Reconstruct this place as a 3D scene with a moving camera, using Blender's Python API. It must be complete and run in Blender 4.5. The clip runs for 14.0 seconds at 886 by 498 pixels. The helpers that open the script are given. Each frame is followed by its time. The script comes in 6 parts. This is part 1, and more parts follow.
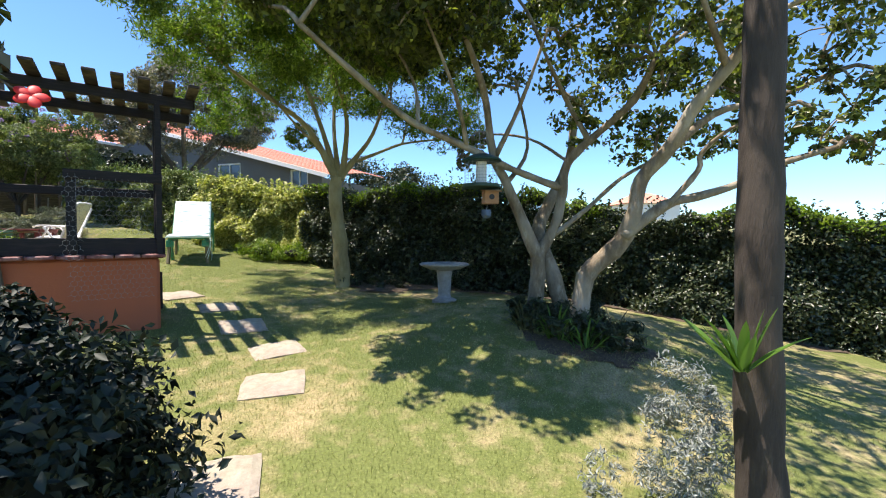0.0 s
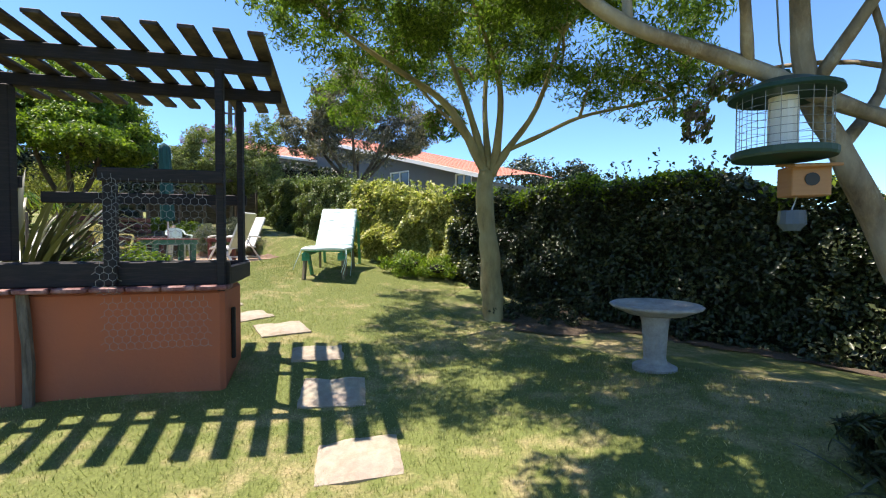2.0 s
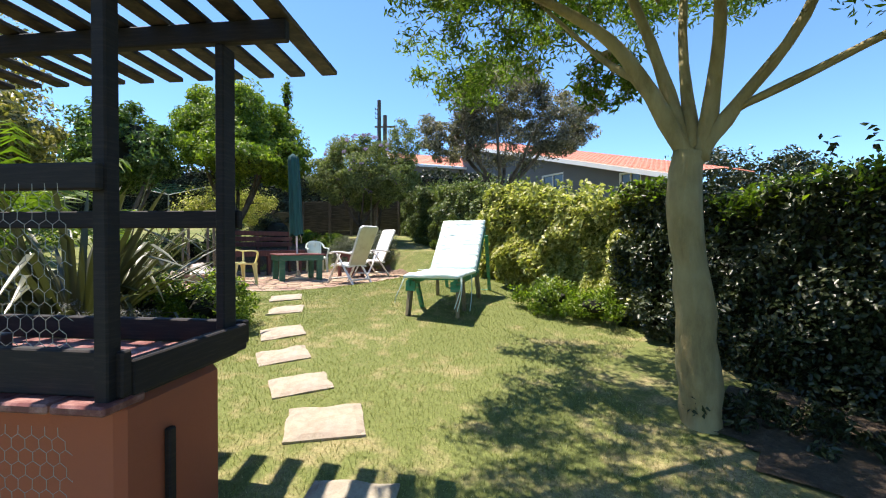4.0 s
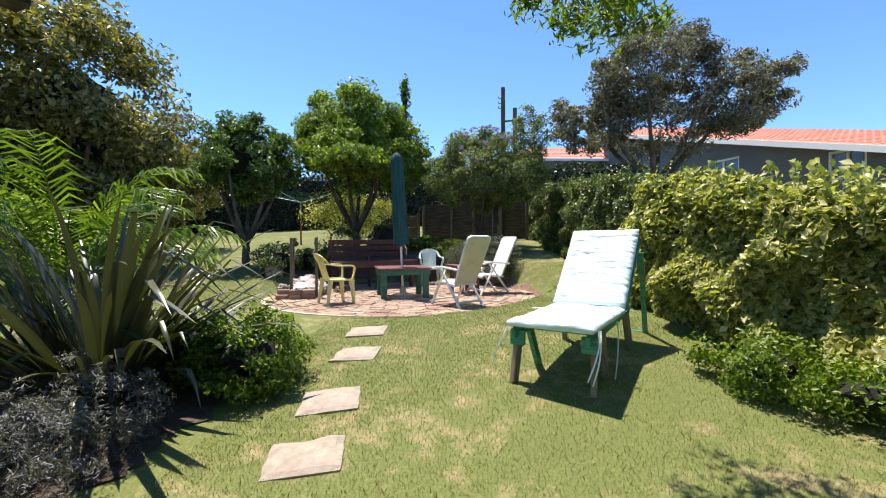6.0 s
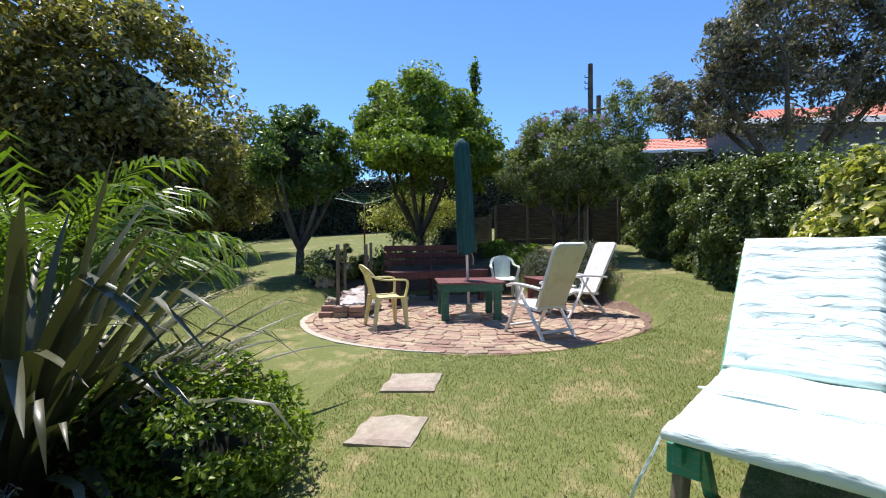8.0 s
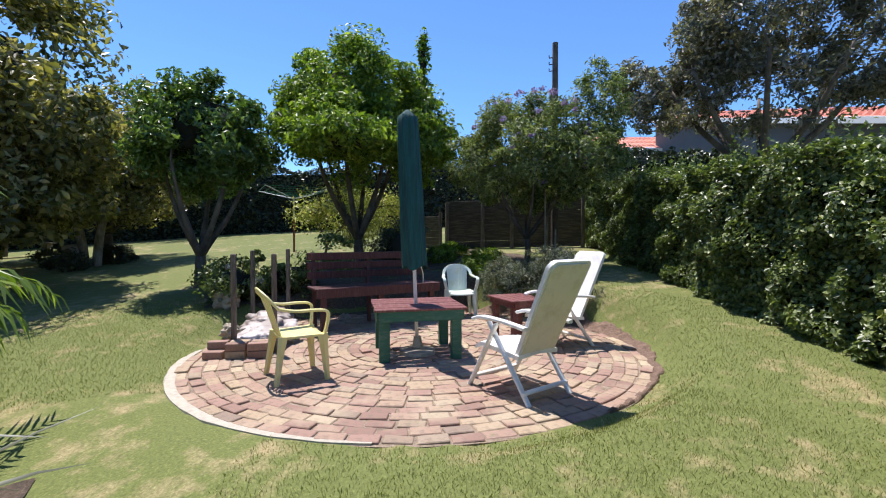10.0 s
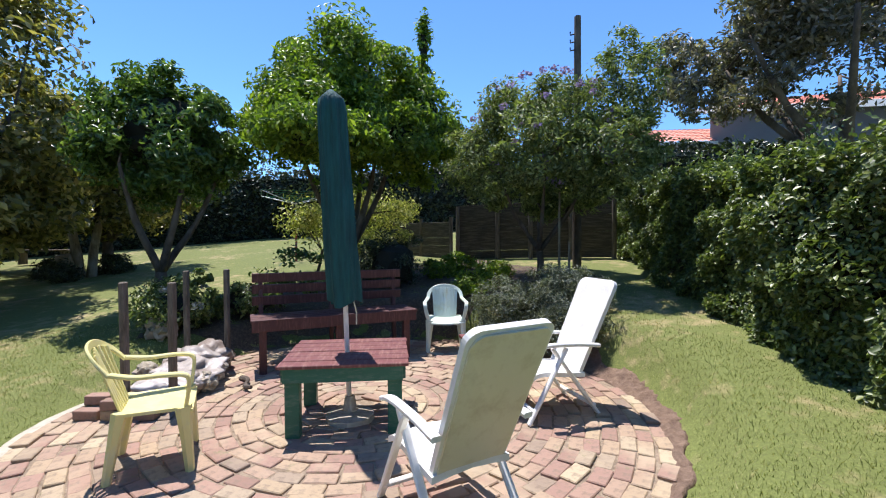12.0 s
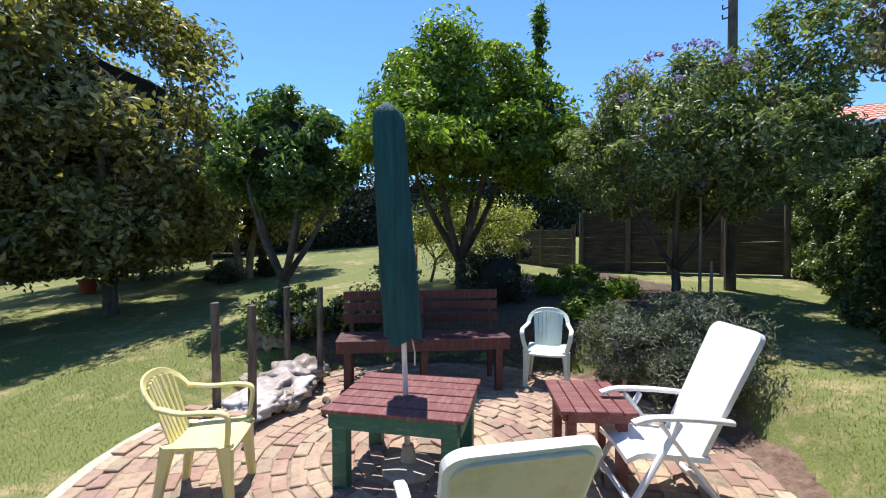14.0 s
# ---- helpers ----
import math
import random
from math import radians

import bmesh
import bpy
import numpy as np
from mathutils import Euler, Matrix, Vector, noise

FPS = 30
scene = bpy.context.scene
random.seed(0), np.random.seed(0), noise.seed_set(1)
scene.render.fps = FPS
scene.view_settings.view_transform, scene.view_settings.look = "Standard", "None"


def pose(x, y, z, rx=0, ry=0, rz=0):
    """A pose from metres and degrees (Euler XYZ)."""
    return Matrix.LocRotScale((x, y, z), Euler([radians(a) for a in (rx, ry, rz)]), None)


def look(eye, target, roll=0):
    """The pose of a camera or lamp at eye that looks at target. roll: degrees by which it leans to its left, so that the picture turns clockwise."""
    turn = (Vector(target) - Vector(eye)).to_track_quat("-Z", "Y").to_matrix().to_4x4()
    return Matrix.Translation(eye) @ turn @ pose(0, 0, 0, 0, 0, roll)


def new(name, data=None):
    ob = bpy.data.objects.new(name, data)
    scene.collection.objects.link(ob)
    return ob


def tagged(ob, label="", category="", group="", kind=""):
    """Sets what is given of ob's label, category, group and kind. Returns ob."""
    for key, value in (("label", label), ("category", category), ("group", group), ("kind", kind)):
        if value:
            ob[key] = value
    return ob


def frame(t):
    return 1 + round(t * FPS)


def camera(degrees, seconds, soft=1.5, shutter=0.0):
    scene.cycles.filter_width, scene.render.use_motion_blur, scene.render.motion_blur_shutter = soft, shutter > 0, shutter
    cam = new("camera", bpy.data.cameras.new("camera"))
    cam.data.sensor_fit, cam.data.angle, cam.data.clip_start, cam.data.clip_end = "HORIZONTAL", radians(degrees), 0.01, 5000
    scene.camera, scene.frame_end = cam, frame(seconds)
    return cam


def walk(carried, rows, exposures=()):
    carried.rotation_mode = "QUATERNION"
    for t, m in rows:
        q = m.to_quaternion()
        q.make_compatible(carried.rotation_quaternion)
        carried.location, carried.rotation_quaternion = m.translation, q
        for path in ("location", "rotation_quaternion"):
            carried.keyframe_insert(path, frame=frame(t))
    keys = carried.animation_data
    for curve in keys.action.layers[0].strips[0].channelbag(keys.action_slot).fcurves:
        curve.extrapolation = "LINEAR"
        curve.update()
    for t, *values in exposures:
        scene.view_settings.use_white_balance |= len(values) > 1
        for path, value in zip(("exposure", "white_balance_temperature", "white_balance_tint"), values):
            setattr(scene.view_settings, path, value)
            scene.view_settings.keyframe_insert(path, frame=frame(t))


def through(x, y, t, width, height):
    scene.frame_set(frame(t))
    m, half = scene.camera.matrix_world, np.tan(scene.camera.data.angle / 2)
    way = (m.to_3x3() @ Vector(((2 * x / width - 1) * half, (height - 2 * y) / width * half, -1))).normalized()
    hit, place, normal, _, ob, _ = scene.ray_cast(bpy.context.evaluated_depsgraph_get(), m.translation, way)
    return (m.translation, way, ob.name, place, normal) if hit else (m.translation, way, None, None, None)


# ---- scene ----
cam = camera(90.5, 14.0, soft=1.1)
PATH = [
    (0, (-0.026, -0.066, 1.626), (-0.018, 1.933, 1.554), 0.17),
    (0.5, (-0.014, 0.454, 1.620), (-0.077, 2.452, 1.551), 0.25),
    (1, (-0.104, 1.029, 1.652), (-0.343, 3.014, 1.591), 0.15),
    (1.5, (-0.162, 1.579, 1.718), (-0.651, 3.517, 1.655), -0.01),
    (2, (-0.284, 2.110, 1.751), (-1.018, 3.970, 1.695), 0.10),
    (2.5, (-0.393, 2.653, 1.854), (-1.369, 4.398, 1.795), -0.35),
    (2.7, (-0.440, 2.866, 1.857), (-1.494, 4.565, 1.802), -0.37),
    (4.8, (-1.547, 4.768, 2.003), (-3.017, 6.124, 1.980), -0.02),
    (5, (-1.659, 4.925, 2.012), (-3.175, 6.230, 1.989), -0.18),
    (5.5, (-1.941, 5.255, 2.113), (-3.562, 6.426, 2.081), -0.28),
    (6, (-2.214, 5.536, 2.182), (-3.932, 6.558, 2.146), -0.29),
    (6.5, (-2.546, 5.752, 2.218), (-4.345, 6.625, 2.177), -0.37),
    (7, (-2.888, 5.954, 2.263), (-4.742, 6.702, 2.220), -0.25),
    (7.2, (-3.020, 6.058, 2.264), (-4.895, 6.753, 2.224), -0.12),
    (9.3, (-4.754, 6.694, 2.329), (-6.557, 7.559, 2.299), -0.3),
    (9.5, (-4.904, 6.792, 2.373), (-6.694, 7.683, 2.333), -0.1),
    (10, (-5.259, 7.047, 2.418), (-7.02, 7.994, 2.375), -0.1),
    (10.5, (-5.533, 7.412, 2.471), (-7.282, 8.38, 2.431), -0.3),
    (11, (-5.763, 7.777, 2.519), (-7.517, 8.737, 2.477), -0.1),
    (11.5, (-5.96, 8.121, 2.557), (-7.751, 9.011, 2.519), -0.3),
    (12, (-6.076, 8.466, 2.627), (-7.925, 9.227, 2.586), -0.2),
    (12.5, (-6.248, 8.732, 2.683), (-8.151, 9.346, 2.64), -0.2),
    (13, (-6.386, 8.911, 2.754), (-8.333, 9.368, 2.714), -0.0),
    (13.5, (-6.438, 9.013, 2.809), (-8.412, 9.33, 2.767), -0.0),
    (14, (-6.504, 9.145, 2.843), (-8.498, 9.297, 2.803), -0.1),
]
walk(cam, [(t, look(eye, target, roll)) for t, eye, target, roll in PATH],
     [(0.0, 1.0, 7000, 15), (2.7, 1.05, 7050, 14), (5.0, 0.97, 7050, 14), (7.0, 0.68, 6600, 17), (10.0, 0.57, 6400, 17), (12.5, 0.70, 6350, 15), (14.0, 0.74, 6350, 15)])

# ---- world and sun ----
scene.view_settings.exposure = 0.62
SUN_TO = Vector((-0.36, -0.07, 1.0)).normalized()      # towards the sun
world = bpy.data.worlds.new("world")
scene.world = world
world.use_nodes = True
wt = world.node_tree
sky = wt.nodes.new("ShaderNodeTexSky")
sky.sky_type, sky.sun_disc = "NISHITA", False
sky.sun_elevation = math.asin(SUN_TO.z)
sky.sun_rotation = math.atan2(SUN_TO.x, SUN_TO.y)
sky.altitude, sky.air_density, sky.dust_density, sky.ozone_density = 1200, 1.0, 0.0, 3.5
tint = wt.nodes.new("ShaderNodeMix")
tint.data_type, tint.blend_type = "RGBA", "MULTIPLY"
tint.inputs[0].default_value = 1.0
tint.inputs[7].default_value = (0.66, 0.93, 1.14, 1)
wt.links.new(sky.outputs[0], tint.inputs[6])
wt.links.new(tint.outputs[2], wt.nodes["Background"].inputs[0])
wt.nodes["Background"].inputs[1].default_value = 0.135
lamp = bpy.data.lights.new("sun", "SUN")
lamp.energy, lamp.angle, lamp.color = 4.8, radians(0.53), (1.0, 0.965, 0.91)
sun = new("sun", lamp)
sun.matrix_world = look(SUN_TO * 50, (0, 0, 0))

RNG = np.random.default_rng(7)


# ---- materials ----
class Mat:
    """A node material on a Principled BSDF, built step by step."""

    def __init__(self, name, rough=0.7, metal=0.0, spec=0.5):
        self.m = bpy.data.materials.new(name)
        self.m.use_nodes = True
        self.t = self.m.node_tree
        self.b = self.t.nodes["Principled BSDF"]
        self.b.inputs["Roughness"].default_value = rough
        self.b.inputs["Metallic"].default_value = metal
        self.b.inputs["Specular IOR Level"].default_value = spec
        self.co = self.t.nodes.new("ShaderNodeTexCoord").outputs["Object"]

    def world(self):
        self.co = self.t.nodes.new("ShaderNodeNewGeometry").outputs["Position"]
        return self

    def noise(self, scale, detail=3, rough=0.6, stretch=None):
        n = self.t.nodes.new("ShaderNodeTexNoise")
        n.inputs["Scale"].default_value = scale
        n.inputs["Detail"].default_value = detail
        n.inputs["Roughness"].default_value = rough
        co = self.co
        if stretch:
            mp = self.t.nodes.new("ShaderNodeMapping")
            mp.inputs["Scale"].default_value = stretch
            self.t.links.new(co, mp.inputs[0])
            co = mp.outputs[0]
        self.t.links.new(co, n.inputs["Vector"])
        return n.outputs[0]

    def dryness(self):
        """Bare, dry patches, more of them where the lawn is most trodden."""
        sep = self.t.nodes.new("ShaderNodeSeparateXYZ")
        self.t.links.new(self.co, sep.inputs[0])
        mr = self.t.nodes.new("ShaderNodeMapRange")
        mr.inputs[1].default_value, mr.inputs[2].default_value = -5.0, 1.0
        mr.inputs[3].default_value, mr.inputs[4].default_value = -0.03, 0.025
        self.t.links.new(sep.outputs[0], mr.inputs[0])
        add = self.t.nodes.new("ShaderNodeMath")
        add.operation = "ADD"
        self.t.links.new(self.mix(0.45, self.noise(0.9, 4), self.noise(5.5, 3)), add.inputs[0])
        self.t.links.new(mr.outputs[0], add.inputs[1])
        return self.ramp(add.outputs[0], [(0.485, (0.0,) * 3), (0.64, (0.9,) * 3)])

    def island(self):
        return self.t.nodes.new("ShaderNodeNewGeometry").outputs["Random Per Island"]

    def rand(self):
        return self.t.nodes.new("ShaderNodeObjectInfo").outputs["Random"]

    def ramp(self, fac, stops):
        r = self.t.nodes.new("ShaderNodeValToRGB")
        e = r.color_ramp.elements
        while len(e) < len(stops):
            e.new(0.5)
        for el, (p, c) in zip(e, stops):
            el.position, el.color = p, (*c, 1)
        self.t.links.new(fac, r.inputs[0])
        return r.outputs[0]

    def mix(self, fac, a, b, kind="MIX"):
        x = self.t.nodes.new("ShaderNodeMix")
        x.data_type, x.blend_type = "RGBA", kind
        for sock, v in ((x.inputs[0], fac), (x.inputs[6], a), (x.inputs[7], b)):
            if isinstance(v, (int, float)):
                sock.default_value = v
            elif isinstance(v, tuple):
                sock.default_value = (*v, 1)
            else:
                self.t.links.new(v, sock)
        return x.outputs[2]

    def color(self, c):
        if isinstance(c, tuple):
            self.b.inputs["Base Color"].default_value = (*c, 1)
        else:
            self.t.links.new(c, self.b.inputs["Base Color"])
        return self

    def bump(self, h, dist=0.005, strength=0.6):
        n = self.t.nodes.new("ShaderNodeBump")
        n.inputs["Distance"].default_value, n.inputs["Strength"].default_value = dist, strength
        self.t.links.new(h, n.inputs["Height"])
        self.t.links.new(n.outputs[0], self.b.inputs["Normal"])
        return self

    def leafy(self, c, through=0.35):
        """Light passes through the leaf."""
        self.color(c)
        tr = self.t.nodes.new("ShaderNodeBsdfTranslucent")
        self.t.links.new(self.mix(1.0, c, (1.0, 1.15, 0.45), "MULTIPLY"), tr.inputs[0])
        ms = self.t.nodes.new("ShaderNodeMixShader")
        ms.inputs[0].default_value = through
        self.t.links.new(self.b.outputs[0], ms.inputs[1])
        self.t.links.new(tr.outputs[0], ms.inputs[2])
        self.t.links.new(ms.outputs[0], self.t.nodes["Material Output"].inputs[0])
        return self


def leaf_mat(name, dark, mid, light, rough=0.45, through=0.35, big=1.2):
    q = Mat(name, rough)
    c1 = q.ramp(q.island(), [(0.0, dark), (0.55, mid), (1.0, light)])
    c2 = q.mix(q.ramp(q.noise(big, 2), [(0.35, (0.0,) * 3), (0.65, (1.0,) * 3)]), c1, q.mix(0.5, c1, mid))
    return q.leafy(c2, through).m


def paint_mat(name, base, worn, rough=0.5, grain=(2, 2, 30), amount=0.6):
    q = Mat(name, rough)
    n = q.noise(3.0, 5, 0.7, grain)
    q.color(q.mix(q.ramp(n, [(amount - 0.12, (0.0,) * 3), (amount + 0.1, (1.0,) * 3)]), base, worn))
    return q.bump(n, 0.003, 0.5).m


def bark_mat(name, a, b, c, scale=9, stretch=(1, 1, 0.35)):
    q = Mat(name, 0.9)
    n = q.noise(scale, 6, 0.7, stretch)
    big = q.noise(2.2, 2)
    col = q.ramp(n, [(0.3, a), (0.55, b), (0.75, c)])
    q.color(q.mix(q.ramp(big, [(0.45, (0.0,) * 3), (0.65, (1.0,) * 3)]), col, q.mix(0.5, col, c)))
    return q.bump(n, 0.02, 0.9).m


def ground_mat():
    q = Mat("lawn", 0.95).world()
    fine = q.noise(60, 4)
    green = q.ramp(fine, [(0.3, (0.085, 0.10, 0.023)), (0.6, (0.15, 0.175, 0.042)), (0.8, (0.29, 0.29, 0.11))])
    dry = q.ramp(fine, [(0.3, (0.22, 0.165, 0.085)), (0.6, (0.42, 0.33, 0.17)), (0.8, (0.55, 0.47, 0.28))])
    k = q.dryness()
    q.color(q.mix(k, green, dry))
    return q.bump(fine, 0.005, 0.5).m


M = {}
M["lawn"] = ground_mat()
q = Mat("soil", 0.95).world()
n = q.noise(25, 6, 0.75)
M["soil"] = q.color(q.ramp(n, [(0.3, (0.05, 0.035, 0.024)), (0.55, (0.12, 0.085, 0.055)), (0.8, (0.27, 0.20, 0.13))])).bump(n, 0.03, 0.9).m
q = Mat("red_earth", 0.95).world()
n = q.noise(14, 6, 0.75)
M["earth"] = q.color(q.ramp(n, [(0.3, (0.10, 0.06, 0.04)), (0.6, (0.22, 0.145, 0.10)), (0.85, (0.38, 0.29, 0.20))])).bump(n, 0.03, 0.9).m
q = Mat("sandy_joint", 0.95).world()
n = q.noise(20, 6, 0.75)
M["joint"] = q.color(q.ramp(n, [(0.3, (0.14, 0.10, 0.065)), (0.6, (0.34, 0.26, 0.18)), (0.8, (0.46, 0.38, 0.26))])).bump(n, 0.02, 0.9).m
q = Mat("old_brick", 0.85)
c = q.ramp(q.rand(), [(0.0, (0.25, 0.15, 0.11)), (0.3, (0.33, 0.20, 0.15)), (0.55, (0.36, 0.25, 0.17)), (0.78, (0.39, 0.29, 0.18)), (0.9, (0.24, 0.175, 0.13)), (1.0, (0.47, 0.37, 0.24))])
n = q.noise(18, 5, 0.7)
c = q.mix(q.ramp(n, [(0.50, (0.0,) * 3), (0.66, (0.75,) * 3)]), c, (0.19, 0.14, 0.10))
q.world()
c = q.mix(q.ramp(q.noise(1.7, 4, 0.6), [(0.50, (0.0,) * 3), (0.66, (0.55,) * 3)]), c, (0.47, 0.38, 0.25))
q.color(q.mix(q.ramp(q.noise(7, 5, 0.75), [(0.60, (0.0,) * 3), (0.70, (0.8,) * 3)]), c, (0.20, 0.19, 0.09)))
M["brick"] = q.bump(n, 0.006, 0.7).m
q = Mat("old_brick_joined", 0.85)
c = q.ramp(q.island(), [(0.0, (0.25, 0.15, 0.11)), (0.3, (0.33, 0.20, 0.15)), (0.55, (0.36, 0.25, 0.17)), (0.78, (0.39, 0.29, 0.18)), (0.9, (0.24, 0.175, 0.13)), (1.0, (0.47, 0.37, 0.24))])
n = q.noise(18, 5, 0.7)
c = q.mix(q.ramp(n, [(0.50, (0.0,) * 3), (0.66, (0.75,) * 3)]), c, (0.19, 0.14, 0.10))
q.world()
c = q.mix(q.ramp(q.noise(1.7, 4, 0.6), [(0.50, (0.0,) * 3), (0.66, (0.55,) * 3)]), c, (0.47, 0.38, 0.25))
q.color(q.mix(q.ramp(q.noise(7, 5, 0.75), [(0.60, (0.0,) * 3), (0.70, (0.8,) * 3)]), c, (0.20, 0.19, 0.09)))
M["brick_joined"] = q.bump(n, 0.006, 0.7).m
q = Mat("stone", 0.9)
n, n2 = q.noise(14, 6, 0.75), q.noise(2.5, 3)
q.color(q.mix(q.ramp(n2, [(0.4, (0.0,) * 3), (0.65, (1.0,) * 3)]), q.ramp(n, [(0.3, (0.28, 0.24, 0.17)), (0.7, (0.46, 0.41, 0.31))]), q.ramp(n, [(0.3, (0.30, 0.22, 0.17)), (0.7, (0.42, 0.35, 0.28))])))
M["stone"] = q.bump(n, 0.015, 0.8).m
q = Mat("concrete", 0.9)
n = q.noise(22, 6, 0.7)
M["concrete"] = q.color(q.ramp(n, [(0.3, (0.36, 0.32, 0.25)), (0.7, (0.52, 0.48, 0.38))])).bump(n, 0.006, 0.6).m
q = Mat("bath_stone", 0.85)
n = q.noise(9, 6, 0.75)
M["bath"] = q.color(q.ramp(n, [(0.3, (0.24, 0.22, 0.20)), (0.7, (0.46, 0.43, 0.39))])).bump(n, 0.01, 0.8).m
q = Mat("terracotta_plaster", 0.85).world()
n, n2 = q.noise(30, 5), q.noise(1.6, 4)
M["plaster"] = q.color(q.mix(q.ramp(n2, [(0.35, (0.0,) * 3), (0.7, (1.0,) * 3)]), (0.46, 0.125, 0.055), (0.38, 0.115, 0.06))).bump(n, 0.004, 0.7).m
M["darkwood"] = paint_mat("dark_stained_wood", (0.008, 0.006, 0.007), (0.03, 0.02, 0.018), 0.75)
M["raftwood"] = paint_mat("weathered_slat_wood", (0.02, 0.014, 0.014), (0.11, 0.085, 0.06), 0.7, (2, 2, 12), 0.55)
M["redtile"] = paint_mat("dull_red_tile", (0.17, 0.05, 0.045), (0.42, 0.22, 0.19), 0.6, (3, 3, 3), 0.58)
M["redwood"] = paint_mat("red_brown_paint", (0.155, 0.042, 0.038), (0.27, 0.13, 0.10), 0.55, (14, 2, 2), 0.6)
# darker copy of redwood, the shade over the bench put into its colour
M["benchwood"] = paint_mat("red_brown_paint_in_shade", (0.075, 0.022, 0.020), (0.15, 0.06, 0.05), 0.55, (14, 2, 2), 0.6)
M["greenwood"] = paint_mat("green_paint", (0.015, 0.11, 0.065), (0.09, 0.16, 0.11), 0.55, (3, 3, 12), 0.62)
M["aquawood"] = paint_mat("bright_green_paint", (0.02, 0.26, 0.15), (0.25, 0.27, 0.17), 0.5, (3, 3, 12), 0.6)
M["rawwood"] = paint_mat("bleached_wood", (0.30, 0.25, 0.15), (0.17, 0.13, 0.09), 0.8, (8, 8, 1.5), 0.5)
M["greywood"] = paint_mat("grey_wood", (0.20, 0.16, 0.12), (0.09, 0.07, 0.05), 0.85, (8, 8, 1.2), 0.5)
M["fencewood"] = paint_mat("fence_wood", (0.055, 0.043, 0.028), (0.13, 0.105, 0.07), 0.85, (1, 1, 9), 0.55)
M["yellow"] = paint_mat("faded_yellow_plastic", (0.74, 0.66, 0.27), (0.66, 0.60, 0.36), 0.4, (2, 2, 2), 0.6)
M["white"] = paint_mat("white_plastic", (0.80, 0.79, 0.75), (0.68, 0.65, 0.58), 0.35, (2, 2, 2), 0.6)
M["cream"] = paint_mat("yellowed_plastic", (0.66, 0.62, 0.46), (0.54, 0.48, 0.32), 0.45, (2, 2, 2), 0.6)
M["pale"] = paint_mat("pale_green_plastic", (0.60, 0.68, 0.58), (0.55, 0.56, 0.36), 0.4, (2, 2, 2), 0.62)
q = Mat("cushion_cloth", 0.9)
n = q.noise(6, 3, 0.5, (1.2, 9, 1))
M["cushion"] = q.color(q.mix(q.noise(3, 2), (0.66, 0.82, 0.76), (0.76, 0.87, 0.83))).bump(n, 0.03, 0.7).m
q = Mat("umbrella_cloth", 0.85)
n = q.noise(5, 4, 0.6, (6, 6, 0.6))
M["umbrella"] = q.color(q.ramp(n, [(0.3, (0.004, 0.04, 0.04)), (0.7, (0.009, 0.085, 0.08))])).bump(n, 0.03, 0.8).m
M["metal"] = Mat("grey_metal", 0.4, 0.9).color((0.55, 0.55, 0.55)).m
M["wire"] = Mat("galvanised_wire", 0.5, 0.6).color((0.30, 0.30, 0.28)).m
M["black"] = Mat("black_plastic", 0.5).color((0.02, 0.02, 0.02)).m
q = Mat("roof_tile", 0.8)
M["roof"] = q.color(q.mix(q.noise(1.5, 4), (0.62, 0.20, 0.12), (0.74, 0.34, 0.24))).m
q = Mat("grey_wall", 0.9)
M["greywall"] = q.color(q.mix(q.noise(1.2, 4), (0.13, 0.125, 0.125), (0.17, 0.165, 0.16))).m
M["fascia"] = Mat("white_paint", 0.6).color((0.78, 0.77, 0.74)).m
M["glass"] = Mat("window_glass", 0.06, 0.0).color((0.10, 0.13, 0.17)).m
q = Mat("tarp", 0.5)
n = q.noise(2.4, 4)
M["tarp"] = q.color(q.ramp(n, [(0.36, (0.20, 0.15, 0.12)), (0.52, (0.38, 0.33, 0.29)), (0.68, (0.58, 0.53, 0.50))])).bump(n, 0.05, 0.8).m
M["barkA"] = bark_mat("smooth_bark", (0.18, 0.14, 0.06), (0.34, 0.27, 0.125), (0.46, 0.40, 0.22), 7)
M["barkB"] = bark_mat("pale_mottled_bark", (0.10, 0.075, 0.05), (0.26, 0.20, 0.13), (0.50, 0.46, 0.38), 12)
M["barkC"] = bark_mat("brown_bark", (0.04, 0.03, 0.022), (0.10, 0.075, 0.055), (0.2, 0.16, 0.12), 10)
M["barkD"] = bark_mat("furrowed_bark", (0.022, 0.016, 0.012), (0.052, 0.038, 0.028), (0.10, 0.078, 0.058), 16, (1, 1, 0.2))
# near-black colour that paints the shade deep inside foliage
M["shade_core"] = Mat("painted_inner_shade", 1.0).color((0.016, 0.017, 0.010)).m
# dark glossy leaf, darkened further to paint the shade on the hedge's face
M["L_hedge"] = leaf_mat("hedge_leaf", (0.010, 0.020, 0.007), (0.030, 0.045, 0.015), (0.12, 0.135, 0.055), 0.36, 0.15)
# leaf colour taken almost to black to paint full shade
M["L_shade"] = leaf_mat("leaf_with_painted_shade", (0.004, 0.008, 0.004), (0.009, 0.018, 0.007), (0.022, 0.036, 0.014), 0.6, 0.08)
M["L_hedge2"] = leaf_mat("mid_hedge_leaf", (0.025, 0.045, 0.016), (0.12, 0.165, 0.045), (0.36, 0.40, 0.14), 0.40, 0.32)
M["L_yellow"] = leaf_mat("variegated_leaf", (0.07, 0.11, 0.02), (0.38, 0.38, 0.10), (0.90, 0.80, 0.42), 0.42, 0.4)
M["L_bright"] = leaf_mat("bright_leaf", (0.04, 0.08, 0.012), (0.15, 0.23, 0.024), (0.40, 0.48, 0.075), 0.42, 0.5)
